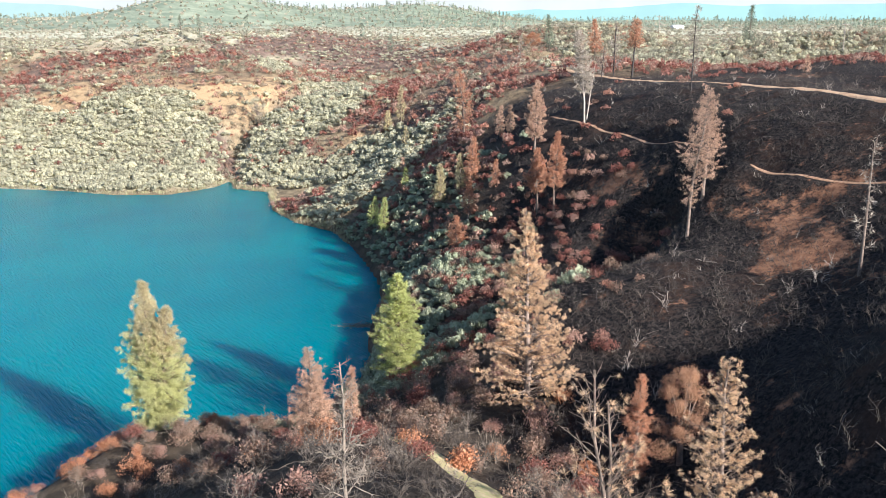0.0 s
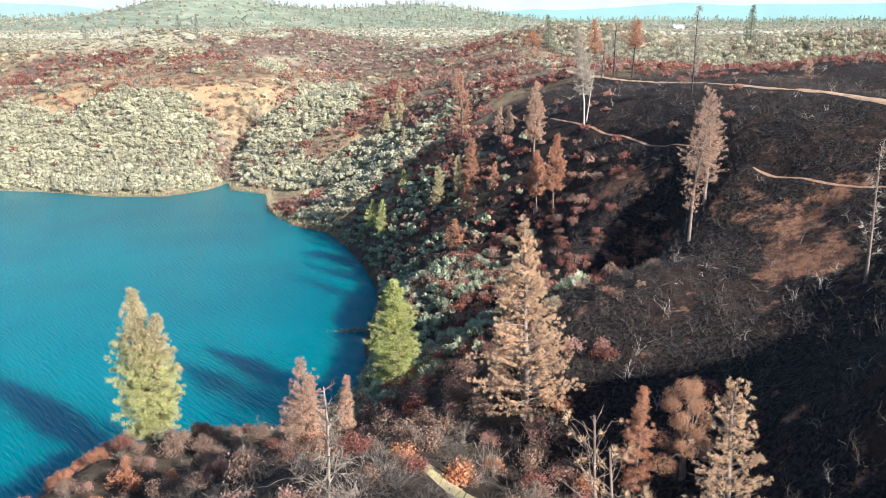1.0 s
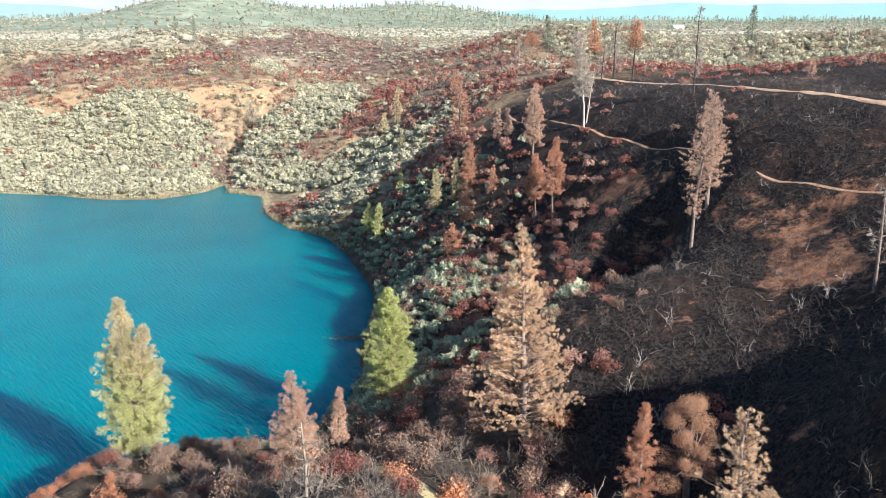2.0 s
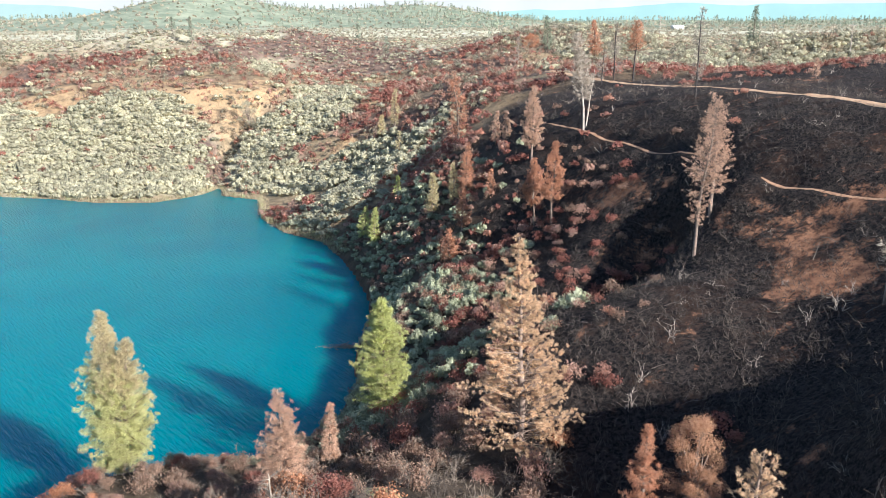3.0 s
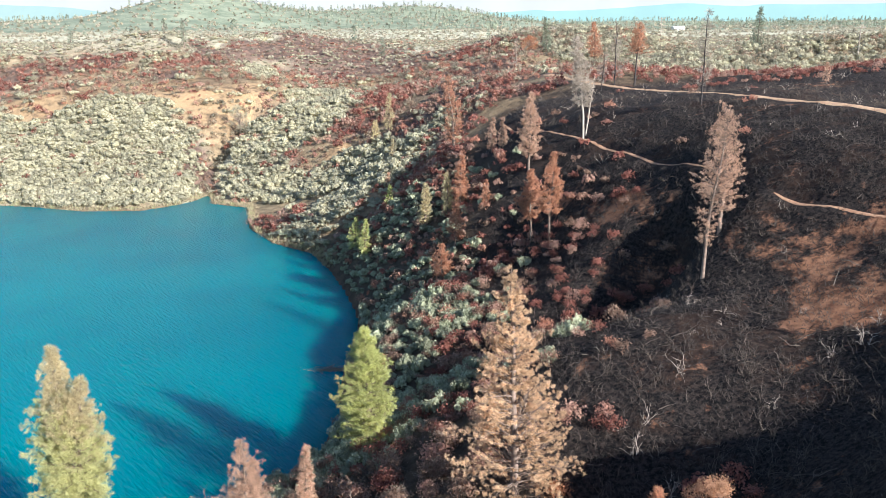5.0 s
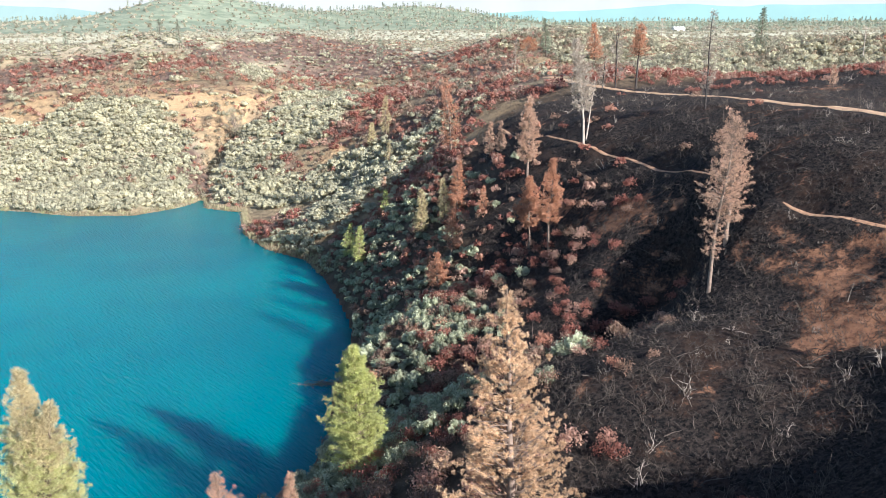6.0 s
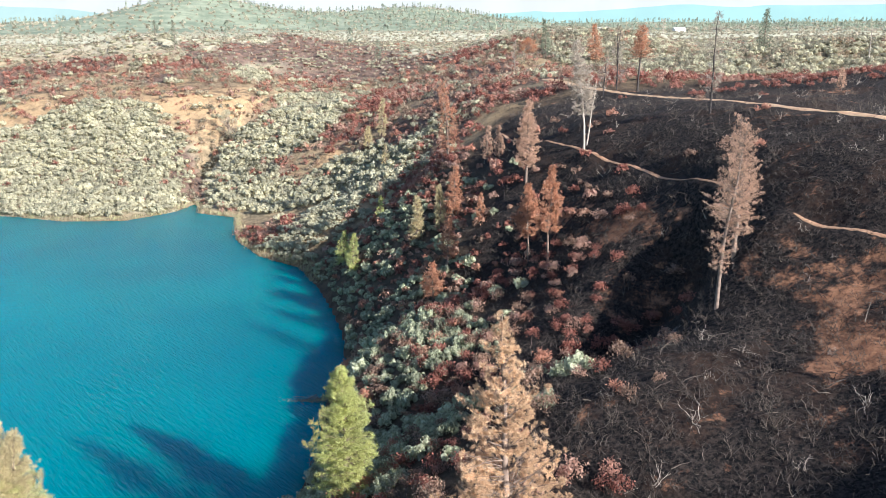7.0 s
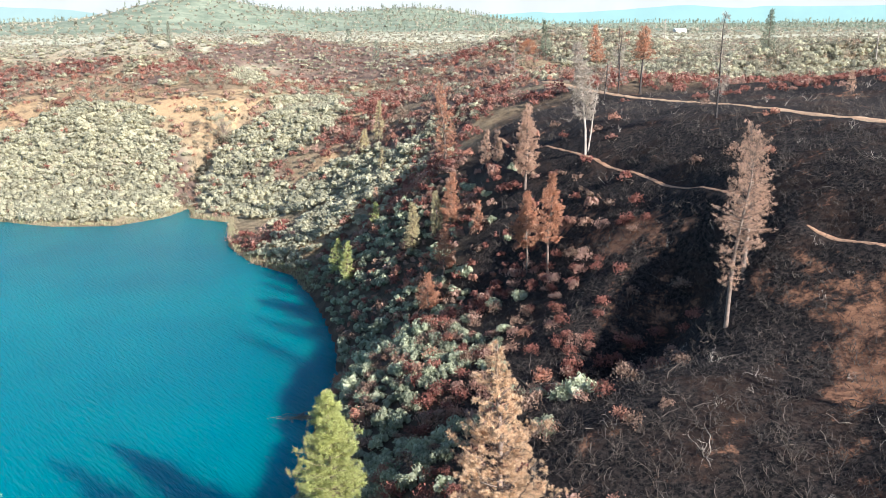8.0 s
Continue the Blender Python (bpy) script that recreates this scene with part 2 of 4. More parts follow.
def leaves(rng, centres, outward, size, long=1.0, loose=0.7, plain=False):
    """One small leaf at each centre: four corners, folded along its middle, or three where it is far off (plain)."""
    n = len(centres)
    normal = unit(outward + (0.28 if plain else loose) * rng.normal(size=(n, 3)))
    a = unit(np.cross(normal, rng.normal(size=(n, 3))))
    b = np.cross(normal, a)
    s = (size * rng.uniform(0.6, 1.4, n))[:, None]
    if plain:
        v = np.stack([centres - a * s - b * s * 0.6, centres + a * s * 0.9 - b * s * 0.5 + normal * s * 0.3, centres + b * s * 1.1], 1)
        return v.reshape(-1, 3), 3 * np.arange(n)[:, None] + [0, 1, 2]
    v = np.stack([centres - a * s * long, centres - b * s * 0.6 + normal * s * 0.2, centres + a * s * long, centres + b * s * 0.6 + normal * s * 0.2], 1)
    k = 4 * np.arange(n)[:, None]
    t = np.concatenate([k + [0, 1, 2], k + [0, 2, 3]])
    return v.reshape(-1, 3), t


def tufts(rng, centres, heading, size, needles, width=0.2, spread=0.8):
    """Bundles of needles: narrow blades that fan out from each centre."""
    n = len(centres)
    d = unit(heading[:, None] * 0.7 + spread * rng.normal(size=(n, needles, 3)))
    side = unit(np.cross(d, rng.normal(size=(n, needles, 3))))
    s = (size * rng.uniform(0.6, 1.35, n))[:, None, None] * rng.uniform(0.7, 1.2, (n, needles, 1))
    c = centres[:, None] + d * s * 0.1
    v = np.stack([c - side * s * width * 1.1, c + d * s * 0.35 + side * s * width * 1.2, c + d * s], 2)
    return v.reshape(-1, 3), 3 * np.arange(n * needles)[:, None] + [0, 1, 2]


# ---- the lie of the land ----
SHORE = [
    (-900, 330), (-300, 290), (-140, 272), (-118, 267), (-100, 260), (-83, 260), (-73, 271), (-69.5, 284), (-64.7, 269), (-53, 263),
    (-47, 237), (-38, 221), (-27, 211), (-21, 196), (-16.6, 182), (-12.9, 168), (-11, 154), (-12.3, 139), (-11, 124), (-12.5, 112),
    (-20, 101), (-30, 97), (-38, 90), (-44, 81), (-51, 68), (-62, 48), (-85, 18), (-300, -120), (-900, -300),
]
# Broad swells of the land: start, step and count along x and y, breadth, heights row by row.
SWELLS = [
    ((-40, 22, 7), (48, 22, 5), 19.0, [
        -33.3, 4.1, 0.1, -1.4, -5.3, 2.7, 25.7,
        -5.8, 14.1, -10.5, -18.8, 29, -30.4, 10,
        15.7, -35, 10, 4.7, -18.6, 17, 6.4,
        15.3, -6.3, 1.2, -5.4, 6, -2, 6.6,
        4.2, 1.9, -4.2, -5.4, 4.9, 0.1, 4,
    ]),
    ((-40, 32, 6), (158, 32, 4), 27.0, [
        10.4, -13.4, -0.5, 11.7, -11.6, 21.3,
        -6.1, -3.7, 10.6, -7.4, 15.2, -13.4,
        -1.3, -4.2, -0.8, 3.7, -4.8, 16.9,
        -13.1, -3.3, 4.1, -1.9, 3, -14.2,
    ]),
    ((-190, 54, 7), (285, 54, 5), 46.0, [
        -2.9, -24.2, -13.2, -5, 9.9, -1.6, 18.8,
        3, 17.4, 6.4, 1.2, -2.6, -3.6, 2.6,
        -17.4, -14, -1, -12.5, 6.8, 7.9, -6.7,
        14.8, 10.1, 4.3, -6.4, 7.9, 6.9, 1.1,
        -9.6, -1.6, 6.5, -0.2, 0.8, 1.7, 0.8,
    ]),
]
FAR_HILLS = [(-395, 1500, 80, 200, 50), (-275, 1530, 70, 200, 17), (-165, 1650, 80, 220, 17), (-60, 1750, 95, 250, 25), (70, 1800, 100, 250, 16), (-720, 1600, 170, 250, 20),
             (-520, 1450, 80, 200, 10), (600, 2100, 500, 300, 13), (-250, 900, 130, 120, 5), (100, 950, 160, 120, 4), (70, 480, 90, 60, -5)]
GULLIES = [((-69, 280), (-73, 305), 4.5, 5), ((-73, 305), (-64, 330), 4.5, 5), ((-64, 330), (-40, 352), 3.0, 6), ((-20, 204), (2, 245), 3.0, 6),
           ((-8, 160), (14, 205), 2.0, 6), ((0, 117), (23, 118), 3.6, 6), ((23, 118), (32, 128), 5.0, 6), ((32, 128), (33, 132), 2.5, 4.5), ((-4, 156), (15, 156), 2.2, 7)]


TRAIL = [(16.9, 214.8), (21.6, 189.2), (25.1, 178.9), (27.8, 172.7), (31.3, 162.8), (34.6, 153.4), (38.3, 141.4), (40.3, 135.6), (42.0, 133.5)]
LOW_TRAIL = [(43.2, 123.4), (44.4, 120.6), (45.3, 118.9), (47.1, 116.2), (49.3, 112.9), (51.4, 110), (54.7, 106.2), (60, 101), (66, 97)]
ROAD = [(31, 268), (33.8, 262), (38, 245), (43.9, 227), (47.9, 214), (51, 198), (53, 182), (55, 170), (56.2, 157.4), (58.3, 147.2), (60.6, 141.7), (61.8, 134.3),
        (63.4, 125.7), (68, 114)]


def shore_distance(x, y):
    best, wet = np.full(x.shape, 1e9), np.zeros(x.shape, bool)
    for (ax, ay), (bx, by) in zip(SHORE, SHORE[1:] + SHORE[:1]):
        dx, dy = bx - ax, by - ay
        u = np.clip(((x - ax) * dx + (y - ay) * dy) / (dx * dx + dy * dy), 0, 1)
        if dx:
            best = np.minimum(best, np.hypot(x - ax - u * dx, y - ay - u * dy))
        cross = (ay > y) != (by > y)
        wet ^= cross & (x < ax + dx * (y - ay) / (dy if dy else 1e-9))
    return np.where(wet, -best, best)


def step(a, b, v):
    u = np.clip((v - a) / (b - a), 0, 1)
    return u * u * (3 - 2 * u)


def wave(x, y, size, seed):
    """Smooth random swell between -1 and 1."""
    fx, fy = x / size + seed * 17.3, y / size + seed * 9.1
    ix, iy = np.floor(fx), np.floor(fy)
    u, v = fx - ix, fy - iy
    u, v = u * u * (3 - 2 * u), v * v * (3 - 2 * v)

    def knot(a, b):
        s = np.sin(a * 127.1 + b * 311.7 + seed * 74.7) * 43758.5453
        return (s - np.floor(s)) * 2 - 1

    return (knot(ix, iy) * (1 - u) + knot(ix + 1, iy) * u) * (1 - v) + (knot(ix, iy + 1) * (1 - u) + knot(ix + 1, iy + 1) * u) * v


def blob(x, y, cx, cy, rx, ry):
    return np.exp(-(((x - cx) / rx) ** 2 + ((y - cy) / ry) ** 2))


def land(x, y):
    """Height of the land before the trails are cut into it."""
    x, y = np.asarray(x, float), np.asarray(y, float)
    d = shore_distance(x, y)
    z = 28 + 12 * step(200, 600, y)
    for (x0, dx, nx), (y0, dy, ny), r, heights in SWELLS:
        gx = np.stack([np.exp(-((x - x0 - i * dx) ** 2) / (2 * r * r)) for i in range(nx)])
        gy = np.stack([np.exp(-((y - y0 - j * dy) ** 2) / (2 * r * r)) for j in range(ny)])
        z = z + np.einsum("ji,i...,j...->...", np.reshape(heights, (ny, nx)), gx, gy)
    for hx, hy, rx, ry, top in FAR_HILLS:
        z = z + top * np.exp(-(((x - hx) / rx) ** 2 + ((y - hy) / ry) ** 2) / 2)
    for (ax, ay), (bx, by), deep, wide in GULLIES:
        u = np.clip(((x - ax) * (bx - ax) + (y - ay) * (by - ay)) / ((bx - ax) ** 2 + (by - ay) ** 2), 0, 1)
        e = np.hypot(x - ax - u * (bx - ax), y - ay - u * (by - ay))
        z = z - deep * np.exp(-((e / wide) ** 2))
    even = np.full(x.shape, 1e9)
    for (ax, ay), (bx, by) in zip(ROAD, ROAD[1:]):
        u = np.clip(((x - ax) * (bx - ax) + (y - ay) * (by - ay)) / ((bx - ax) ** 2 + (by - ay) ** 2), 0, 1)
        even = np.minimum(even, np.hypot(x - ax - u * (bx - ax), y - ay - u * (by - ay)))
    bed = np.exp(-((even / 5.0) ** 2))
    z = z + 0.5 * bed + (1 - bed) * 0.9 * wave(x, y, 14, 1) + (1 - bed) * 0.45 * wave(x, y, 5.5, 2) + 0.16 * wave(x, y, 2.1, 3)
    rough = step(318, 345, y) * (1 - step(470, 560, y)) * (1 - step(60, 110, x))
    # The 7.5 m rise at (37, 60), unseen, is added to shade the gully.
    z = z + rough * (2.3 * wave(x, y, 34, 14) + 1.1 * wave(x, y, 15, 15)) + 4.0 * blob(x, y, -100, 380, 24, 15) + 3.6 * blob(x, y, -112, 321, 20, 15) - 2.0 * blob(x, y, -145, 322, 16, 14) + 0.8 * blob(x, y, 27.5, 102.5, 6, 4) + 1.0 * blob(x, y, 28, 72, 8, 6) + 7.5 * blob(x, y, 37, 60, 9, 8) - 4.6 * blob(x, y, -34, 76, 12, 11) + 1.3 * blob(x, y, 40, 122, 4, 4)
    far = step(350, 900, y)
    z = z + far * (2.5 * wave(x, y, 160, 4) + 1.5 * wave(x, y, 60, 5))
    rise = 1 - np.exp(-np.maximum(d, 0) / 14.0)
    return np.where(d > 0, rise * z + 0.15, np.maximum(-6, 0.3 * d))


def height(x, y):
    """Height of the ground, with a level bench under each trail."""
    x, y = np.asarray(x, float), np.asarray(y, float)
    z = land(x, y)
    for line, half in ((TRAIL, 1.35), (LOW_TRAIL, 1.6)):
        near, qx, qy = np.full(x.shape, 1e9), np.zeros(x.shape), np.zeros(x.shape)
        for (ax, ay), (bx, by) in zip(line, line[1:]):
            u = np.clip(((x - ax) * (bx - ax) + (y - ay) * (by - ay)) / ((bx - ax) ** 2 + (by - ay) ** 2), 0, 1)
            e = np.hypot(x - ax - u * (bx - ax), y - ay - u * (by - ay))
            closer = e < near
            near, qx, qy = np.where(closer, e, near), np.where(closer, ax + u * (bx - ax), qx), np.where(closer, ay + u * (by - ay), qy)
        cut = near < 3 * half
        if cut.any():
            w = np.exp(-((near[cut] / half) ** 4))
            z[cut] = z[cut] * (1 - w) + w * (land(qx[cut], qy[cut]) - 0.1)
    return z


def ground_at(x, y):
    return float(height(np.array([x]), np.array([y]))[0])


# Patches of cover on the far bank: x, y, half breadth, half depth, turn in degrees.
PALE_PATCHES = [(-127, 288, 24, 21, 25), (-105, 292, 26, 24, 21), (-112, 316, 17, 13, 20), (-88, 292, 12, 20, 18), (-125, 303, 14, 14, 24), (-150, 315, 8, 16, 26), (-41, 345, 12, 24, 7),
                (-45, 317, 13, 16, 9), (-54, 303, 12, 12, 11), (-59, 288, 9, 13, 13), (-50, 279, 9, 9, 11), (-21, 273, 11, 9, 5), (-33, 268, 11, 10, 8), (-76, 400, 9, 15, 11),
                (-61, 455, 14, 14, 8), (-24, 462, 10, 14, 3), (-86, 425, 6, 12, 13), (-105, 272, 26, 8, 0), (-135, 275, 20, 10, 10)]
RED_PATCHES = [(-158, 428, 8, 9, 21), (-147, 424, 8, 8, 20), (-176, 422, 11, 10, 24), (-116, 405, 8, 14, 17), (-106, 412, 12, 12, 15), (-113, 446, 6, 10, 15), (-96, 450, 6, 9, 13), (-82, 408, 5, 10, 12),
               (-186, 403, 9, 8, 26), (-49, 428, 10, 14, 7), (-12, 326, 13, 18, 3), (-28, 295, 6, 9, 6), (-46, 288, 6, 8, 10), (-5, 276, 6, 12, 2), (-20, 304, 6, 14, 5), (-67, 432, 9, 7, 9),
               (15, 420, 14, 20, -2), (14, 268, 10, 12, -3), (30, 250, 7, 8, -7)]
STRAW_PATCHES = [(-136, 333, 16, 10, 24), (-150, 368, 30, 14, 22), (-88, 338, 22, 13, 15), (-104, 358, 16, 9, 17), (-73, 324, 9, 9, 14), (-146, 332, 10, 10, 25), (-8, 322, 6, 6, 2), (33, 256, 4, 5, -7),
                 (-21, 311, 8, 5, 5), (-29, 286, 6, 4, 7), (-70, 348, 8, 7, 13)]
DUSKY_PATCHES = [(-20, 440, 36, 36, 3), (-53, 495, 34, 40, 7), (14, 350, 18, 60, -2), (-101, 428, 14, 14, 14), (-107, 374, 8, 8, 17), (-180, 418, 20, 12, 25), (5, 268, 9, 20, -1), (-84, 456, 18, 14, 11),
                 (-76, 296, 6, 14, 16), (-13, 280, 8, 8, 3), (40, 290, 25, 30, -5)]


def patches(x, y, spots):
    """Ragged-edged cover of the patches: 0 to 1."""
    total = np.zeros(np.shape(x))
    for cx, cy, across, along, turn in spots:
        c, sn = math.cos(radians(turn)), math.sin(radians(turn))
        dx, dy = x - cx, y - cy
        total = total + np.exp(-(((dx * c + dy * sn) / across) ** 2 + ((dy * c - dx * sn) / along) ** 2))
    return step(0.32, 0.55, total + 0.13 * wave(x, y, 9, 17) + 0.10 * wave(x, y, 3.5, 18))


def burnt(x, y):
    """Where the fire has left black ground: 0 to 1."""
    edge = -2 + 0.085 * (y - 80) + 6 * wave(x, y, 22, 7)
    b = step(0, 9, x - edge) * (1 - step(225, 262, y + 7 * wave(x, y, 18, 8)))
    b = np.maximum(b, 0.85 * step(20, 60, x) * (1 - step(195, 225, y)))
    b = np.maximum(b, 0.9 * blob(x, y, 82, 205, 22, 14))
    b = np.maximum(b, 0.55 * step(-30, 0, x) * (1 - step(60, 90, y)))
    return np.clip(b, 0, 1)


def build_ground():
    near = np.concatenate([np.arange(-70, -24, 1.7), np.arange(-24, 72, 1.05), np.arange(72, 110.1, 1.7)])
    grow = np.cumsum(1.5 * 1.045 ** np.arange(1, 106))
    xs = np.concatenate([(-70 - grow)[::-1], near, 110 + grow])
    ys = [-120.0, -90, -60, -40, -20, 0, 10, 20, 30, 36, 42]
    while ys[-1] < 4900:
        ys.append(ys[-1] + max(1.0, 0.013 * (ys[-1] - 70)))
    xs = xs[(xs > -3400) & (xs < 3400)]
    x, y = np.meshgrid(xs, np.array(ys))
    z = height(x, y)
    v = np.stack([x, y, z], -1).reshape(-1, 3)
    h, w = x.shape
    i, j = np.meshgrid(np.arange(h - 1), np.arange(w - 1), indexing="ij")
    k = (i * w + j).ravel()
    t = np.concatenate([np.stack([k, k + 1, k + w + 1], -1), np.stack([k, k + w + 1, k + w], -1)])
    ob = mesh_object("ground", v, t, GROUND, smooth=True)
    x, y = x.ravel(), y.ravel()
    soil = 0.06 * step(20, 40, x) * (1 - step(110, 130, y))
    for sx, sy, rx, ry, red in ((42, 97, 6, 4, 0.55), (51, 103, 7, 6, 0.2), (45, 108, 6, 3, 0.14), (39, 115.5, 4, 3, 0.25), (32, 143, 4, 5, 0.42), (33, 134, 5, 4, 0.12), (50, 110, 6, 3, 0.45), (26, 90, 6, 5, 0.38), (36, 104, 5, 3, 0.22)):
        soil = soil + red * blob(x, y, sx, sy, rx, ry)
    far_bank = step(262, 285, y) * (1 - step(425, 470, y)) * (1 - step(40, 62, x))
    grass = np.clip((1 - step(235, 270, y)) + far_bank * (0.35 + 0.65 * patches(x, y, STRAW_PATCHES)) + blob(x, y, 116, 246, 16, 10), 0, 1) * (1 - 0.6 * step(40, 60, x) * step(230, 260, y))
    grass = grass * (1 - 0.9 * patches(x, y, PALE_PATCHES))
    dusky = np.clip(patches(x, y, DUSKY_PATCHES) + 0.7 * patches(x, y, RED_PATCHES) + 0.4 * far_bank * step(0.0, 0.5, wave(x, y, 21, 19)), 0, 1) * (1 - patches(x, y, STRAW_PATCHES))
    for key, value in (("burn", burnt(x, y)), ("grass", grass), ("soil", np.clip(soil, 0, 1)), ("wooded", step(750, 1150, y)), ("scrub", np.maximum(step(410, 450, y), 0.8 * patches(x, y, PALE_PATCHES))), ("litter", 1 - step(205, 240, y - 0.3 * x)), ("dusky", dusky)):
        ob.data.attributes.new(key, "FLOAT", "POINT").data.foreach_set("value", value.astype(np.float32))
    return tagged(ob, "burnt black and dry grassy hillsides round a lake", "ground", kind="structure")


build_ground()

# ---- the lake ----
wx, wy = np.meshgrid(np.linspace(-900, 20, 60), np.linspace(-300, 340, 60))
wv = np.stack([wx, wy, 0 * wx], -1).reshape(-1, 3)
wi, wj = np.meshgrid(np.arange(59), np.arange(59), indexing="ij")
wk = (wi * 60 + wj).ravel()
lake = mesh_object("lake_water", wv, np.concatenate([np.stack([wk, wk + 1, wk + 61], -1), np.stack([wk, wk + 61, wk + 60], -1)]), WATER, smooth=True)
tagged(lake, "turquoise lake water with small wind ripples", "water", kind="structure")


# ---- road and trails ----
def ribbon(name, line, width, label, category, material=DIRT):
    line = np.array(line, float)
    s = np.concatenate([[0], np.cumsum(np.linalg.norm(np.diff(line, axis=0), axis=1))])
    at = np.arange(0, s[-1], 1.0)
    px, py = np.interp(at, s, line[:, 0]), np.interp(at, s, line[:, 1])
    kernel = np.ones(9) / 9
    px = np.convolve(np.pad(px, 4, "edge"), kernel, "valid")
    py = np.convolve(np.pad(py, 4, "edge"), kernel, "valid")
    d = unit(np.stack([np.gradient(px), np.gradient(py)], -1))
    nrm = np.stack([-d[:, 1], d[:, 0]], -1)
    cols = np.linspace(-1, 1, 7)
    wob = 1 + 0.2 * wave(px, py, 6, 11) + 0.14 * wave(px, py, 2, 12)
    wob = wob * np.clip(0.3 + np.minimum(at, at[-1] - at) / 5, 0, 1)
    gx = px[:, None] + nrm[:, :1] * cols * width / 2 * wob[:, None]
    gy = py[:, None] + nrm[:, 1:] * cols * width / 2 * wob[:, None]
    gz = height(gx, gy)
    mid = np.convolve(np.pad(gz.mean(1), 2, "edge"), np.ones(5) / 5, "valid")
    gz = gz + np.clip(mid[:, None] - gz, 0, 0.06) + 0.05 - 0.12 * (np.abs(cols) > 0.99)
    v = np.stack([gx, gy, gz], -1).reshape(-1, 3)
    h, w = gx.shape
    i, j = np.meshgrid(np.arange(h - 1), np.arange(w - 1), indexing="ij")
    k = (i * w + j).ravel()
    ob = mesh_object(name, v, np.concatenate([np.stack([k, k + 1, k + w + 1], -1), np.stack([k, k + w + 1, k + w], -1)]), material, smooth=True)
    return tagged(ob, label, category, kind="structure")


ribbon("trail", TRAIL, 0.95, "narrow tan dirt trail across the burnt slope", "trail", TRAIL_DIRT)
ribbon("trail", LOW_TRAIL, 1.15, "tan dirt trail leading down the burnt slope", "trail", TRAIL_DIRT)
ribbon("dirt_road", ROAD, 2.2, "pale dirt road along the burnt ridge top", "road")
ribbon("footpath", [(-6.5, 78), (-4.6, 73.5), (-2.3, 69.8), (0.2, 65.1), (2.4, 60.9), (3.1, 57), (3.5, 50), (4, 42)], 3.0, "grassy dirt footpath over the near knoll", "trail", GRASS_PATH)


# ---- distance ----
# Self-lit backdrop sheets; the distance haze is put into their emission colour.
def far_mountains(name, x0, x1, y, low, tops, colour, seed, label="glowing backdrop of blue mountains with haze in their colour"):
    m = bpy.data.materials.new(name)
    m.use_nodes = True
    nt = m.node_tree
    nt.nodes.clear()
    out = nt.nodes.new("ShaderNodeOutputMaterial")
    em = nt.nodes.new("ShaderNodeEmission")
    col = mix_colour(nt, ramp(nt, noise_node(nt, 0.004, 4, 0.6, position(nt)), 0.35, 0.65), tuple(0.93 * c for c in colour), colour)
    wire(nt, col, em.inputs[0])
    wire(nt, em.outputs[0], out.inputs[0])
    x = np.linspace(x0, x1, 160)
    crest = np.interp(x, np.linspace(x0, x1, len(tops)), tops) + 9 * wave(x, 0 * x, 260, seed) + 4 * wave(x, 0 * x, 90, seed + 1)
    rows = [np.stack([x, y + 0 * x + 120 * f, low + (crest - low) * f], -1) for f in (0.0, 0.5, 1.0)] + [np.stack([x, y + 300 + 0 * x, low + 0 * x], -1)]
    v = np.concatenate(rows)
    k = (np.arange(3)[:, None] * 160 + np.arange(159)).ravel()
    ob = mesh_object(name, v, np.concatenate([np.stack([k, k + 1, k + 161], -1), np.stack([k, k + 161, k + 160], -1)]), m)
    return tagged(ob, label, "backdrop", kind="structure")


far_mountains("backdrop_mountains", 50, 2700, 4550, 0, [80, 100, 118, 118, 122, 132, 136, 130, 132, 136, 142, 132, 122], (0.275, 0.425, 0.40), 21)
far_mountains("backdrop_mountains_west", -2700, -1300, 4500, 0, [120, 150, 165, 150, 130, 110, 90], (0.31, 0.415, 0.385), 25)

# Added glowing sheet that whitens the low sky behind the mountains.
far_mountains("backdrop_sky", -3400, 3400, 4700, -20, [900, 900, 900], (0.44, 0.445, 0.42), 28, "glowing white wall added as haze of the low sky")


# ---- trees ----
def curve_points(rng, start, heading, length, n, wander, droop=0.0):
    pts, d = [np.array(start, float)], np.array(heading, float)
    for _ in range(n):
        d = unit(d + wander * rng.normal(size=3) + np.array([0, 0, -droop]))
        pts.append(pts[-1] + d * length / n)
    return np.array(pts)


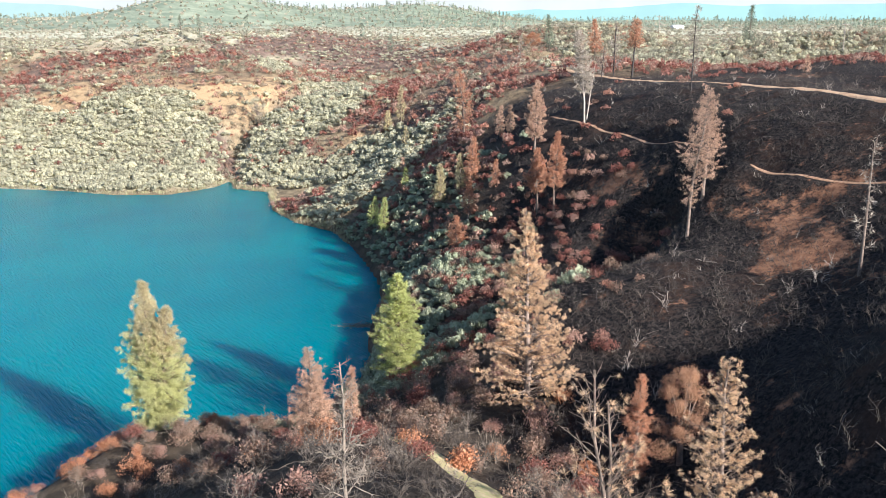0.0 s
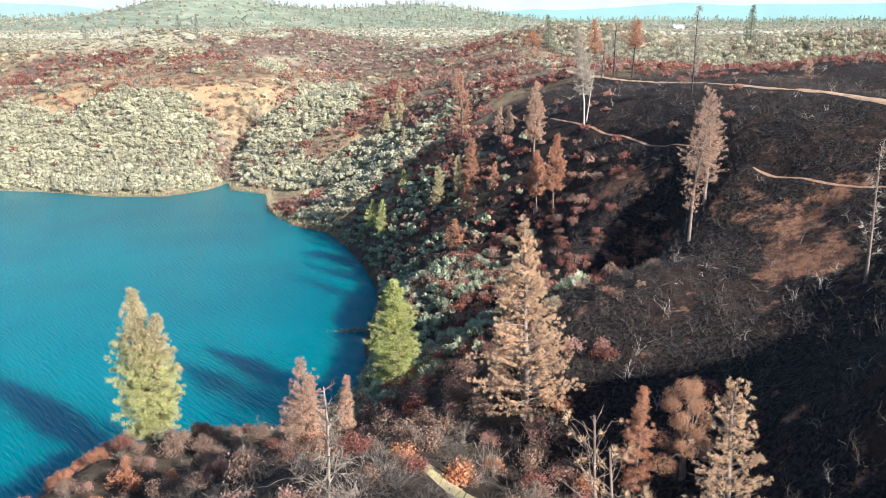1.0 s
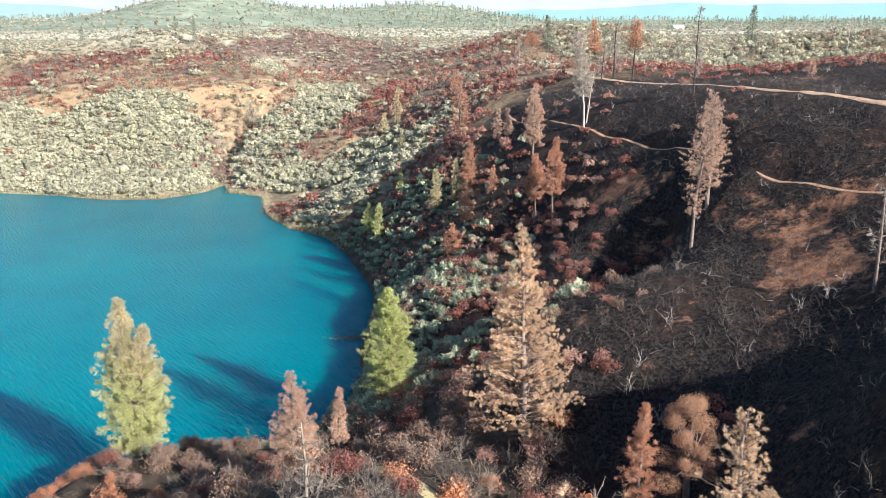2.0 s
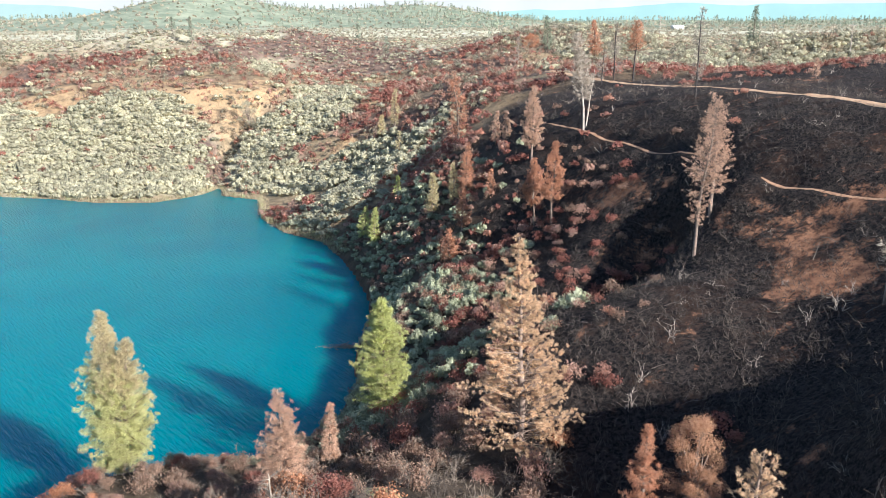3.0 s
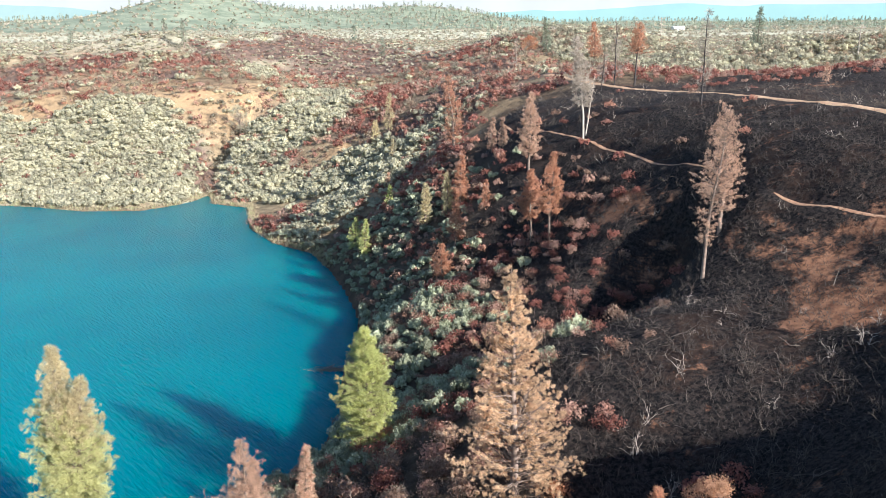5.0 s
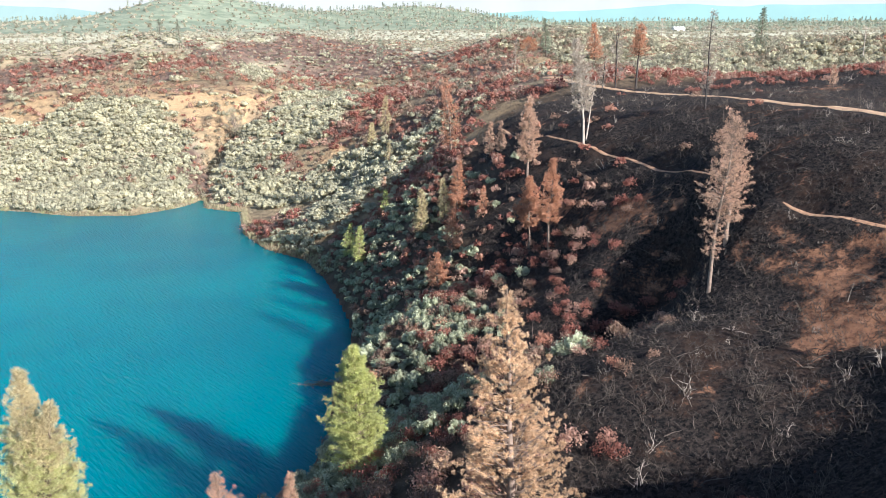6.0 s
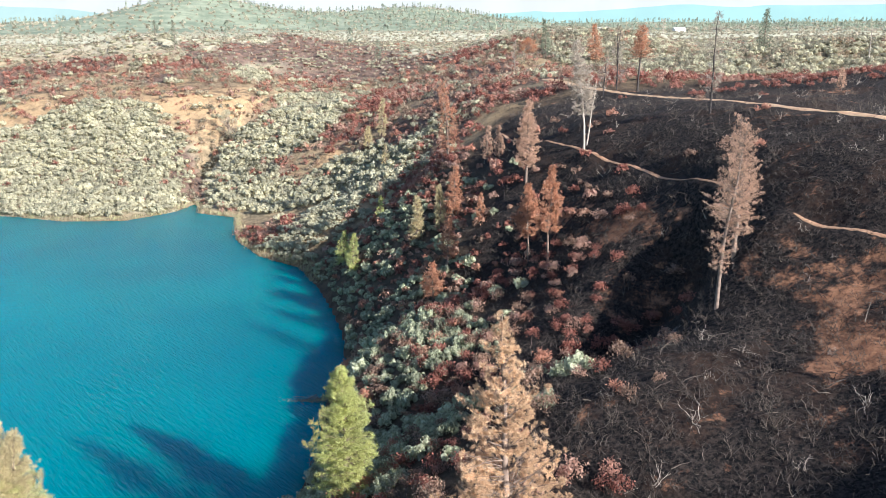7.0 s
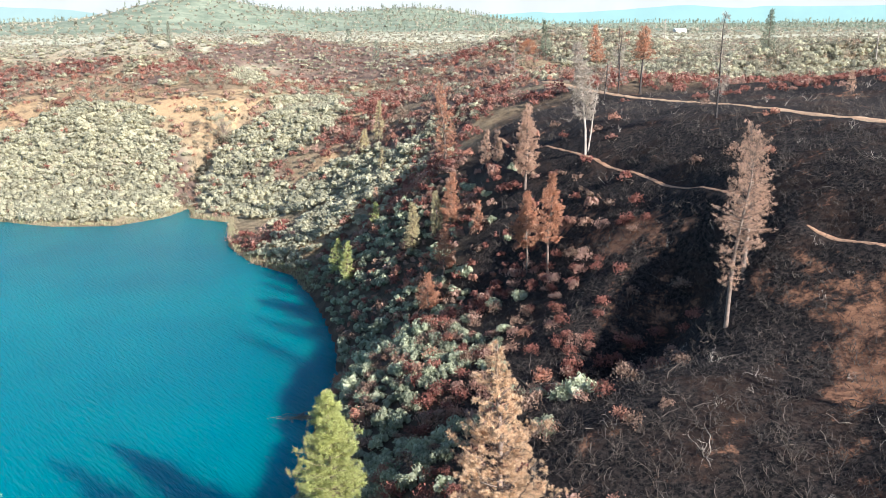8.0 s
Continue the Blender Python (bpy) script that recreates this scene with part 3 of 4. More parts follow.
def pine(name, x, y, tall, radius, label, needles=TAN_NEEDLES, bark=BARK, crown_from=0.15, full=1.2, tuft=0.30, blades=11, seed=1, lean=(0, 0), rise=0.15,
         taper=0.85, limbs=11, kept=1.0, top_needles=None, sink=0.3, second=None, category="pine tree", group="", thick=0.016, width=0.10, low=0.55, fan=1.0, limb=1.0, ends=0.0, ragged=0.15):
    """A conifer: trunk, limbs and a crown of needle bundles. second: a lesser stem as (dx, dy, share of height)."""
    rng = np.random.default_rng(seed)
    base = np.array([x, y, ground_at(x, y) - sink])
    crown, wood, stems = Geo(), Geo(), []
    spots, ways = [], []
    for sx, sy, share in [(0, 0, 1.0)] + ([second] if second else []):
        high = tall * share + sink
        k = np.linspace(0, 1, 9)
        bend = np.cumsum(rng.normal(size=(9, 2)) * 0.012 * high, axis=0) * k[:, None]
        line = np.stack([lean[0] * k ** 1.5 * high + bend[:, 0] + sx * k, lean[1] * k ** 1.5 * high + bend[:, 1] + sy * k, k * high], -1)
        stems.append(tube(line, thick * high * (1.03 - k) ** 0.8 + 0.02, 7))
        z = crown_from * high
        while z < high * 0.985:
            u = (z - crown_from * high) / (high * (1 - crown_from))
            reach = radius * share ** 0.8 * min(1.0, low + 1.8 * u) * (1 - u) ** taper + 0.25
            at = np.array([np.interp(z / high, k, line[:, c]) for c in range(3)])
            for _ in range(max(2, int(limbs * full * 0.36))):
                a = rng.uniform(0, 2 * np.pi)
                length = reach * rng.uniform(0.55, 1.12) * (1 + ragged * float(wave(a * 1.1, z * 0.42, 1.0, seed)))
                tilt = rise + 0.55 * u + rng.normal() * 0.12
                pts = curve_points(rng, at, (math.cos(a), math.sin(a), tilt), length, 4, 0.10, -0.05)
                wood.add(*tube(pts, np.linspace((0.014 + 0.011 * length) * limb, 0.008 * limb, 5), 3))
                count = max(2, int(length / tuft * 1.05 * full))
                s = rng.uniform(ends if ends else 0.25 if u > 0.5 else 0.35, 1.0, count)
                p = np.stack([np.interp(s * 4, np.arange(5), pts[:, c]) for c in range(3)], -1)
                side = np.array([-math.sin(a), math.cos(a), 0.0])
                off = np.clip(rng.normal(size=count), -1.6, 1.6) * 0.26 * length * (1.15 - s) + rng.normal(size=count) * 0.12
                p = p + side * off[:, None] + np.array([0, 0, 1.0]) * (rng.uniform(-0.05, 0.25, count) * tuft)[:, None]
                keep = rng.random(count) < kept
                spots.append(p[keep])
                ways.append(unit(np.array([math.cos(a), math.sin(a), 0.7]) + side * np.sign(off)[:, None] * 0.5)[keep])
                for q, kp in zip(p[::3], s[::3]):
                    b = np.array([np.interp(max(0, kp - 0.18) * 4, np.arange(5), pts[:, c]) for c in range(3)])
                    wood.add(*tube([b, (b + q) / 2 + rng.normal(size=3) * 0.04, q], [0.014, 0.011, 0.007], 3))
            z += max(0.22, tall * 0.017) * rng.uniform(0.7, 1.3)
    tree = new(name)
    tree.location = base
    v, t = (np.concatenate([s[0] for s in stems]), np.concatenate([s[1] + i * len(stems[0][0]) for i, s in enumerate(stems)]))
    wood.add(v, t)
    mesh_object("trunk", *wood.arrays(), bark, tree, smooth=True)
    spots, ways = np.concatenate(spots), np.concatenate(ways)
    shade = 0.5 + 0.3 * wave(spots[:, 0] + x, spots[:, 1] + spots[:, 2], 1.6, seed)
    sets = [("crown", needles, np.ones(len(spots), bool))]
    if top_needles:
        up = spots[:, 2] / tall + 0.10 * rng.normal(size=len(spots)) + 0.03 * spots[:, 0]
        sets = [("crown", needles, up < 0.62), ("crown_top", top_needles, up >= 0.62)]
    for key, mat, mask in sets:
        if mask.sum() > 0:
            v, t = tufts(rng, spots[mask], ways[mask], tuft, blades, width, fan)
            mesh_object(key, v, t, mat, tree, np.repeat(shade[mask], 3 * blades))
    return tagged(tree, label, category, group)


def snag(name, x, y, tall, label, wood=CHARRED, reach=1.2, count=40, seed=1, lean=(0, 0), twigs=0.0, thick=0.013, start=0.2, category="dead tree", group="", twig_mat=None, forks=0):
    """A dead stem with short bare limbs, some with fine twigs left."""
    rng = np.random.default_rng(seed)
    k = np.linspace(0, 1, 8)
    bend = np.cumsum(rng.normal(size=(8, 2)) * 0.01 * tall, axis=0) * k[:, None]
    high = tall + 0.3
    line = np.stack([lean[0] * k * high + bend[:, 0], lean[1] * k * high + bend[:, 1], k * high], -1)
    tree = new(name)
    tree.location = (x, y, ground_at(x, y) - 0.3)
    g, fine = Geo(), Geo()
    g.add(*tube(line, thick * high * (1.05 - k) ** 0.7 + 0.015, 7))
    for _ in range(count):
        s = rng.uniform(start, 0.99)
        at = np.array([np.interp(s, k, line[:, c]) for c in range(3)])
        a, length = rng.uniform(0, 2 * np.pi), reach * (1.25 - s) * rng.uniform(0.5, 1.3)
        pts = curve_points(rng, at, (math.cos(a), math.sin(a), rng.uniform(-0.1, 0.6)), length, 4, 0.22)
        g.add(*tube(pts, np.linspace(0.02 + 0.014 * length, 0.008, 5), 3))
        for _ in range(int(1 + forks)):
            b = pts[rng.integers(1, 4)]
            q = curve_points(rng, b, unit(pts[-1] - pts[0]) + rng.normal(size=3) * 0.7, length * 0.45, 3, 0.25)
            g.add(*tube(q, np.linspace(0.014, 0.006, 4), 3))
        if twigs:
            n = int(twigs * length * 14) + 1
            w = rng.uniform(0.3, 1, n)
            p = np.stack([np.interp(w * 4, np.arange(5), pts[:, c]) for c in range(3)], -1)
            fine.add(*tufts(rng, p, np.tile(unit(pts[-1] - pts[0]), (n, 1)), 0.55, 6, 0.045, 0.7))
    mesh_object("trunk", *g.arrays(), wood, tree, smooth=True)
    if fine.n:
        mesh_object("crown", *fine.arrays(), twig_mat or GREY_TWIGS, tree, np.full(fine.n, 0.5))
    return tagged(tree, label, category, group)


def round_tree(name, x, y, tall, radius, label, leaf, seed, category="oak tree", low=0.35):
    """A broad tree: forked stem and lobes of small leaves."""
    rng = np.random.default_rng(seed)
    tree = new(name)
    tree.location = (x, y, ground_at(x, y) - 0.3)
    g = Geo()
    trunk = curve_points(rng, (0, 0, 0), (0.05, 0, 1), tall * 0.45, 4, 0.08)
    g.add(*tube(trunk, np.linspace(0.03 * tall, 0.018 * tall, 5), 7))
    spots, out = [], []
    for i in range(26):
        a, f = i * 2.4, rng.uniform(0, 1)
        wide = (0.78, 0.66, 0.3)[i % 3] * rng.uniform(0.8, 1.15)
        c = np.array([math.cos(a) * radius * wide * math.sqrt(1 - f * f * 0.8), math.sin(a) * radius * wide * math.sqrt(1 - f * f * 0.8), tall * (low + 0.12 + (0.80 - low) * f)])
        g.add(*tube(np.array([trunk[2 + i % 3], (trunk[3] + c) / 2 + rng.normal(size=3) * 0.2, c]), [0.012 * tall, 0.008 * tall, 0.02], 4))
        d = unit(rng.normal(size=(900, 3)))
        r = radius * rng.uniform(0.2, 0.4)
        spots.append(c + d * r * rng.uniform(0.5, 1.08, (900, 1)) * np.array([1, 1, 0.8]))
        out.append(d)
    mesh_object("trunk", *g.arrays(), BARK, tree, smooth=True)
    v, t = leaves(rng, np.concatenate(spots), np.concatenate(out), 0.044)
    mesh_object("crown", v, t, leaf, tree, np.full(len(v), 0.5))
    return tagged(tree, label, category)


pine("pine_tree", 8.4, 82.1, 20.7, 6.1, "tall dead pine with full tan needles on the slope", TAN_NEEDLES, seed=3, crown_from=0.05, full=1.05, limbs=15, taper=0.8, tuft=0.215, blades=48, width=0.062, fan=2.4, ends=0.42, low=0.75, ragged=0.3, kept=0.62)
pine("pine_tree", -5.6, 104.0, 14.4, 4.2, "green pine with browned lower branches by the shore", GREEN_NEEDLES, seed=5, crown_from=0.12, full=1.3, limbs=15, taper=0.75, tuft=0.34, blades=30, width=0.038, low=0.65, fan=0.9, ragged=0.28)
pine("pine_tree", -31.8, 89.8, 17.5, 4.8, "tall living pine with yellowing top beside the lake", LIME_NEEDLES, seed=8, crown_from=0.06, full=1.3, limbs=15, taper=0.75, tuft=0.34, blades=30, width=0.036, top_needles=PALE_NEEDLES, fan=0.9, ragged=0.3,
     second=(2.0, 0.3, 0.85))
pine("pine_tree", 32.9, 114.0, 19.5, 3.9, "tall thin dead pine with sparse pinkish tan needles", PINK_NEEDLES, seed=11, crown_from=0.22, full=0.8, limbs=14, kept=0.58, tuft=0.27, blades=26, width=0.045, lean=(0.03, 0.0), taper=0.5, thick=0.011, low=0.3)
pine("pine_tree", 36.9, 121.5, 15.8, 3.2, "dead pine with pinkish tan needles beside a taller one", PINK_NEEDLES, seed=12, crown_from=0.2, full=0.9, limbs=14, kept=0.8, tuft=0.28, blades=24, width=0.045, taper=0.55)
pine("pine_tree", 19.1, 147.1, 13.9, 2.76, "dead pine with rust needles and a bare lower trunk", RUST_NEEDLES, seed=14, crown_from=0.33, limbs=13, tuft=0.33, bark=BARK, thick=0.012)
pine("pine_tree", 16.8, 152.0, 11.5, 2.88, "dead pine with rust needles and a bare lower trunk", RUST_NEEDLES, seed=15, crown_from=0.36, limbs=13, tuft=0.33, thick=0.012)
pine("pine_tree", 18.3, 172.5, 13.9, 3.00, "dead rust pine standing below the trail", PINK_NEEDLES, seed=16, crown_from=0.2, limbs=14, tuft=0.33, blades=8)
pine("pine_tree", 5.4, 221.0, 17.3, 3.72, "tall dead rust pine among red shrubs", RUST_NEEDLES, seed=17, crown_from=0.12, limbs=14, tuft=0.33, blades=8, full=0.9, taper=0.6)
pine("pine_tree", 4.8, 162.5, 8.5, 2.28, "small dead rust pine on the slope", RUST_NEEDLES, seed=18, crown_from=0.25, limbs=12, tuft=0.33, blades=8)
pine("pine_tree", 6.1, 179.6, 9.6, 2.52, "small dead rust pine on the slope", RUST_NEEDLES, seed=19, crown_from=0.1, limbs=13, tuft=0.33, blades=8)
pine("pine_tree", 3.7, 180.7, 8.0, 1.5, "small pine with yellow and rust needles", PALE_NEEDLES, seed=20, crown_from=0.1, limbs=13, tuft=0.33, blades=8)
pine("pine_tree", 2.5, 156.6, 6.2, 2.40, "short dead rust pine on the slope", RUST_NEEDLES, seed=21, crown_from=0.05, limbs=13, tuft=0.33, blades=8)
pine("pine_tree", 10.4, 169.2, 4.6, 0.96, "slim young dead pine with rust needles", RUST_NEEDLES, seed=22, crown_from=0.05, limbs=11, tuft=0.32, blades=8)
pine("pine_tree", -0.7, 181.9, 8.4, 1.9, "young green pine on the slope above the lake", PALE_NEEDLES, seed=23, crown_from=0.06, limbs=14, tuft=0.33, blades=8, full=1.3)
pine("pine_tree", -13.0, 187.0, 7.6, 1.9, "young green pine near the water", GREEN_NEEDLES, seed=24, crown_from=0.05, limbs=13, tuft=0.33, blades=8, full=1.2)
pine("pine_tree", -15.8, 195.0, 6.8, 1.8, "young green pine near the water", GREEN_NEEDLES, seed=25, crown_from=0.05, limbs=13, tuft=0.33, blades=8, full=1.2)
pine("pine_tree", -9.0, 205.5, 4.8, 1.2, "small dark green pine on the slope", GREEN_NEEDLES, seed=26, crown_from=0.05, limbs=12, tuft=0.33, blades=7)
pine("pine_tree", -10.6, 229.7, 4.0, 0.96, "slim scorched young pine", PINK_NEEDLES, seed=27, crown_from=0.05, limbs=11, tuft=0.33, blades=7)
pine("pine_tree", 13.3, 202.2, 7.4, 1.80, "scorched brown pine below the trail", PINK_NEEDLES, seed=28, crown_from=0.15, limbs=12, tuft=0.33, blades=7, kept=0.7)
pine("pine_tree", 15.2, 195.9, 6.2, 1.32, "scorched brown young pine below the trail", PINK_NEEDLES, seed=29, crown_from=0.1, limbs=12, tuft=0.33, blades=7, kept=0.8)
pine("pine_tree", -13.3, 281.8, 11.4, 2.1, "yellow-green pine among red shrubs", PALE_NEEDLES, seed=30, crown_from=0.1, limbs=11, tuft=0.55, blades=6, full=0.9)
pine("pine_tree", -17.7, 280.0, 7.0, 1.9, "small yellow-green pine among red shrubs", PALE_NEEDLES, seed=31, crown_from=0.05, limbs=11, tuft=0.55, blades=6)
pine("pine_tree", -10.8, 255.1, 6.2, 1.7, "small yellow-green pine on the slope", PALE_NEEDLES, seed=32, crown_from=0.05, limbs=11, tuft=0.33, blades=6)
round_tree("oak_tree", -67.0, 318.0, 11.0, 4.2, "pale grey-green oak above the gully", PALE_LEAVES, 33, low=0.1)
pine("pine_tree", 49.6, 231.8, 14.8, 3.12, "dead rust-topped pine with a bare trunk behind the road", RUST_NEEDLES, seed=34, crown_from=0.52, limbs=12, tuft=0.33, blades=7, taper=0.6, bark=CHARRED, low=0.9)
snag("dead_tree", 44.7, 231.5, 13.4, "charred leafless tree behind the dirt road", CHARRED, 2.2, 34, 35, twigs=0.25)
snag("dead_tree", 46.7, 165.8, 15.6, "tall charred dead pine standing by the dirt road", CHARRED, 1.9, 80, 36, lean=(0.01, 0), twigs=0.25, thick=0.0095, forks=1)
pine("dead_tree", 28.0, 172.7, 17.6, 2.9, "pale grey dead pine with wispy bare branches", GREY_TWIGS, SILVER, 0.34, 1.2, 0.42, 13, 37, (-0.06, 0), width=0.06, taper=0.5, limbs=12, thick=0.011, category="dead tree")
snag("dead_tree", 28.6, 174.0, 11.0, "pale broken stem leaning against a dead pine", SILVER, 0.4, 6, 38, lean=(0.11, 0), thick=0.012)
snag("dead_tree", 44.2, 88.8, 15.0, "thin charred dead pine on the burnt slope", BARK, 1.2, 60, 39, lean=(0.02, 0), twigs=0.1, thick=0.011)
pine("pine_tree", 43.0, 358.5, 14.0, 3.0, "dark green pine on the plateau", DARK_NEEDLES, seed=40, crown_from=0.1, limbs=9, tuft=0.7, blades=5)
pine("pine_tree", 59.2, 345.0, 13.5, 3.84, "rust-coloured pine on the plateau", RUST_NEEDLES, seed=41, crown_from=0.1, limbs=9, tuft=0.7, blades=5)
pine("pine_tree", 104.2, 303.5, 13.2, 3.0, "green conifer among pale shrubs on the plateau", DARK_NEEDLES, seed=42, crown_from=0.05, limbs=10, tuft=0.65, blades=5, full=1.1)
pine("pine_tree", 78.2, 190.0, 4.0, 1.20, "small scorched pine beside the road", PINK_NEEDLES, seed=43, crown_from=0.2, limbs=10, tuft=0.33, blades=6)
pine("pine_tree", -27.0, 459.8, 11.3, 2.8, "thin pine in hazy grey-green on the far plateau", HAZY_NEEDLES, seed=44, crown_from=0.2, limbs=8, tuft=0.55, blades=5, width=0.16, kept=0.75)
pine("pine_tree", -118.2, 437.5, 13.3, 2.4, "thin pine in hazy grey-green on the far plateau", HAZY_NEEDLES, seed=45, crown_from=0.2, limbs=8, tuft=0.55, blades=5, width=0.16, kept=0.75)
pine("pine_tree", -133.5, 458.2, 7.0, 2.2, "short pine in hazy grey-green on the far plateau", HAZY_NEEDLES, seed=46, crown_from=0.2, limbs=8, tuft=0.55, blades=5, width=0.16, kept=0.75)
pine("pine_tree", -205.0, 520.0, 14.0, 3.0, "thin pine in hazy grey-green on the far plateau", HAZY_NEEDLES, seed=47, crown_from=0.2, limbs=8, tuft=0.55, blades=5, width=0.16, kept=0.75)
round_tree("oak_tree", 38.0, 372.0, 8.5, 3.8, "orange-leaved oak on the plateau", ORANGE_LEAVES, 48, low=0.2)
snag("dead_tree", 29.0, 330.0, 13.0, "thin bare grey tree on the plateau", TWIGS, 2.2, 36, 49, twigs=0.3)
snag("dead_tree", 58.0, 300.0, 14.0, "charred leafless tree on the plateau", CHARRED, 2.4, 36, 57, twigs=0.25)
snag("dead_tree", 40.5, 226.0, 9.0, "charred leafless tree behind the dirt road", CHARRED, 1.8, 30, 58, twigs=0.2, lean=(0.1, 0))
# the near knoll and gully
pine("pine_tree", 3.9, 20.2, 14.4, 3.0, "scorched pine with only some tan needle clumps", TAN_NEEDLES, seed=50, crown_from=0.3, full=0.8, limbs=10, kept=0.16, tuft=0.17, blades=60, width=0.02, fan=0.5, rise=0.6, bark=BARK, limb=0.5, taper=0.6,
     second=(0.35, 0.25, 0.93), thick=0.006)
pine("pine_tree", 13.8, 38.7, 11.7, 3.0, "dead pine with clumped tan needles", TAN_NEEDLES, seed=51, crown_from=0.1, limbs=12, full=1.0, tuft=0.145, blades=46, width=0.05, taper=0.7, kept=0.5, fan=1.5, ragged=0.25)
round_tree("oak_tree", 20.3, 67.9, 10.4, 2.7, "round oak with scorched orange leaves", OAK_LEAVES, 52, low=0.02)
pine("pine_tree", 16.4, 68.0, 9.6, 2.04, "young dead pine with dense rust needles", RUST_NEEDLES, seed=53, crown_from=0.05, limbs=14, tuft=0.24, blades=26, width=0.045, full=1.1, fan=1.3)
pine("pine_tree", -13.0, 77.7, 11.0, 3.48, "faded rust pine on the knoll above the lake", PINK_NEEDLES, seed=54, crown_from=0.1, limbs=16, tuft=0.26, blades=26, width=0.03, full=1.0, second=(1.0, 0.2, 0.75), ragged=0.2)
pine("pine_tree", -10.6, 91.5, 7.8, 1.32, "slim faded rust pine near the shore", PINK_NEEDLES, seed=55, crown_from=0.2, limbs=13, tuft=0.28, blades=24, width=0.04, fan=1.2)
snag("dead_tree", -4.4, 34.0, 10.6, "thin bare grey dead pine on the knoll", TWIGS, 2.0, 90, 56, twigs=0.0, start=0.3, forks=3, thick=0.010)


# ---- shrubs ----
def leafy_shape(rng, lobes, count, size, flat=0.8, core=0.72, plain=False):
    """Leaves of a shrub about one metre in radius, over lobes; each lobe has a closed inner mass."""
    g = Geo()
    for _ in range(lobes):
        a, f = rng.uniform(0, 2 * np.pi), math.sqrt(rng.uniform(0, 1))
        c = np.array([math.cos(a) * f * 0.68, math.sin(a) * f * 0.68, (0.34 + 0.5 * (1 - f) * rng.uniform(0.6, 1.1)) * flat])
        r = rng.uniform(0.28, 0.46) * (0.85 if plain and lobes > 3 else 1.0)
        if core:
            cv, ct = (OCTA_V, OCTA_T) if plain else (BALL_V, BALL_T)
            g.add(cv * (1 + 0.2 * rng.normal(size=(len(cv), 1))) * r * core + c, ct)
        d = unit(rng.normal(size=(count // lobes, 3)) + np.array([0, 0, 0.35]))
        p = c + d * r * rng.uniform(0.75 if core else 0.35, 1.12 if core else 1.4, (len(d), 1))
        g.add(*leaves(rng, p, d, size, plain=plain))
    return g.arrays()


def spike(a, b, r):
    """A twig that tapers to a point."""
    d = unit(b - a)
    p = unit(np.cross(d, (0.3, 0.5, 0.81)))
    q = np.cross(d, p)
    return np.array([a + p * r, a - p * r * 0.5 + q * r * 0.87, a - p * r * 0.5 - q * r * 0.87, b]), np.array([[0, 1, 3], [1, 2, 3], [2, 0, 3]])


def stick_shape(rng, stems, forks, seg=3, thick=0.022, sprawl=1.1, tall=1.25, fine=1):
    g = Geo()
    for i in range(stems):
        a = rng.uniform(0, 2 * np.pi)
        w = rng.uniform(0.2, sprawl)
        pts = curve_points(rng, (rng.normal() * 0.12, rng.normal() * 0.12, -0.12), (math.cos(a) * w, math.sin(a) * w, 1.0), tall * rng.uniform(0.5, 1.2), seg + 1, 0.36)
        g.add(*tube(pts, np.linspace(thick, thick * 0.4, seg + 2), 3))
        for _ in range(forks):
            b = rng.integers(1, seg + 2)
            q = curve_points(rng, pts[b], unit(pts[b] - pts[b - 1]) + rng.normal(size=3) * 0.7, 0.5 * tall * rng.uniform(0.4, 1.1), 2, 0.4)
            g.add(*tube(q[:2], [thick * 0.5, thick * 0.36], 3))
            g.add(*spike(q[1], q[2], thick * 0.36))
            for _ in range(fine):
                g.add(*spike(q[1], q[1] + (unit(q[1] - q[0]) + rng.normal(size=3) * 0.6) * 0.22 * tall, thick * 0.3))
    return g.arrays()


def spread(shapes, x, y, size, rng, tall=1.0, sink=0.05):
    """Copies of the shapes on the ground, turned and scaled, as one set of vertices and triangles, with a tint for each copy."""
    g, tints = Geo(), []
    z = height(x, y)
    which = rng.integers(0, len(shapes), len(x))
    for i, (v, t) in enumerate(shapes):
        m = which == i
        n = int(m.sum())
        if not n:
            continue
        a = rng.uniform(0, 2 * np.pi, n)
        s = size[m]
        c, sn = np.cos(a), np.sin(a)
        px = (v[None, :, 0] * c[:, None] - v[None, :, 1] * sn[:, None]) * s[:, None] + x[m][:, None]
        py = (v[None, :, 0] * sn[:, None] + v[None, :, 1] * c[:, None]) * s[:, None] + y[m][:, None]
        pz = v[None, :, 2] * (s * tall * rng.uniform(0.8, 1.2, n))[:, None] + (z[m] - sink)[:, None]
        g.add(np.stack([px, py, pz], -1).reshape(-1, 3), (t[None] + len(v) * np.arange(n)[:, None, None]).reshape(-1, 3))
        tints.append(np.repeat(rng.uniform(0, 1, n), len(v)))
    return g, (np.concatenate(tints) if tints else None)


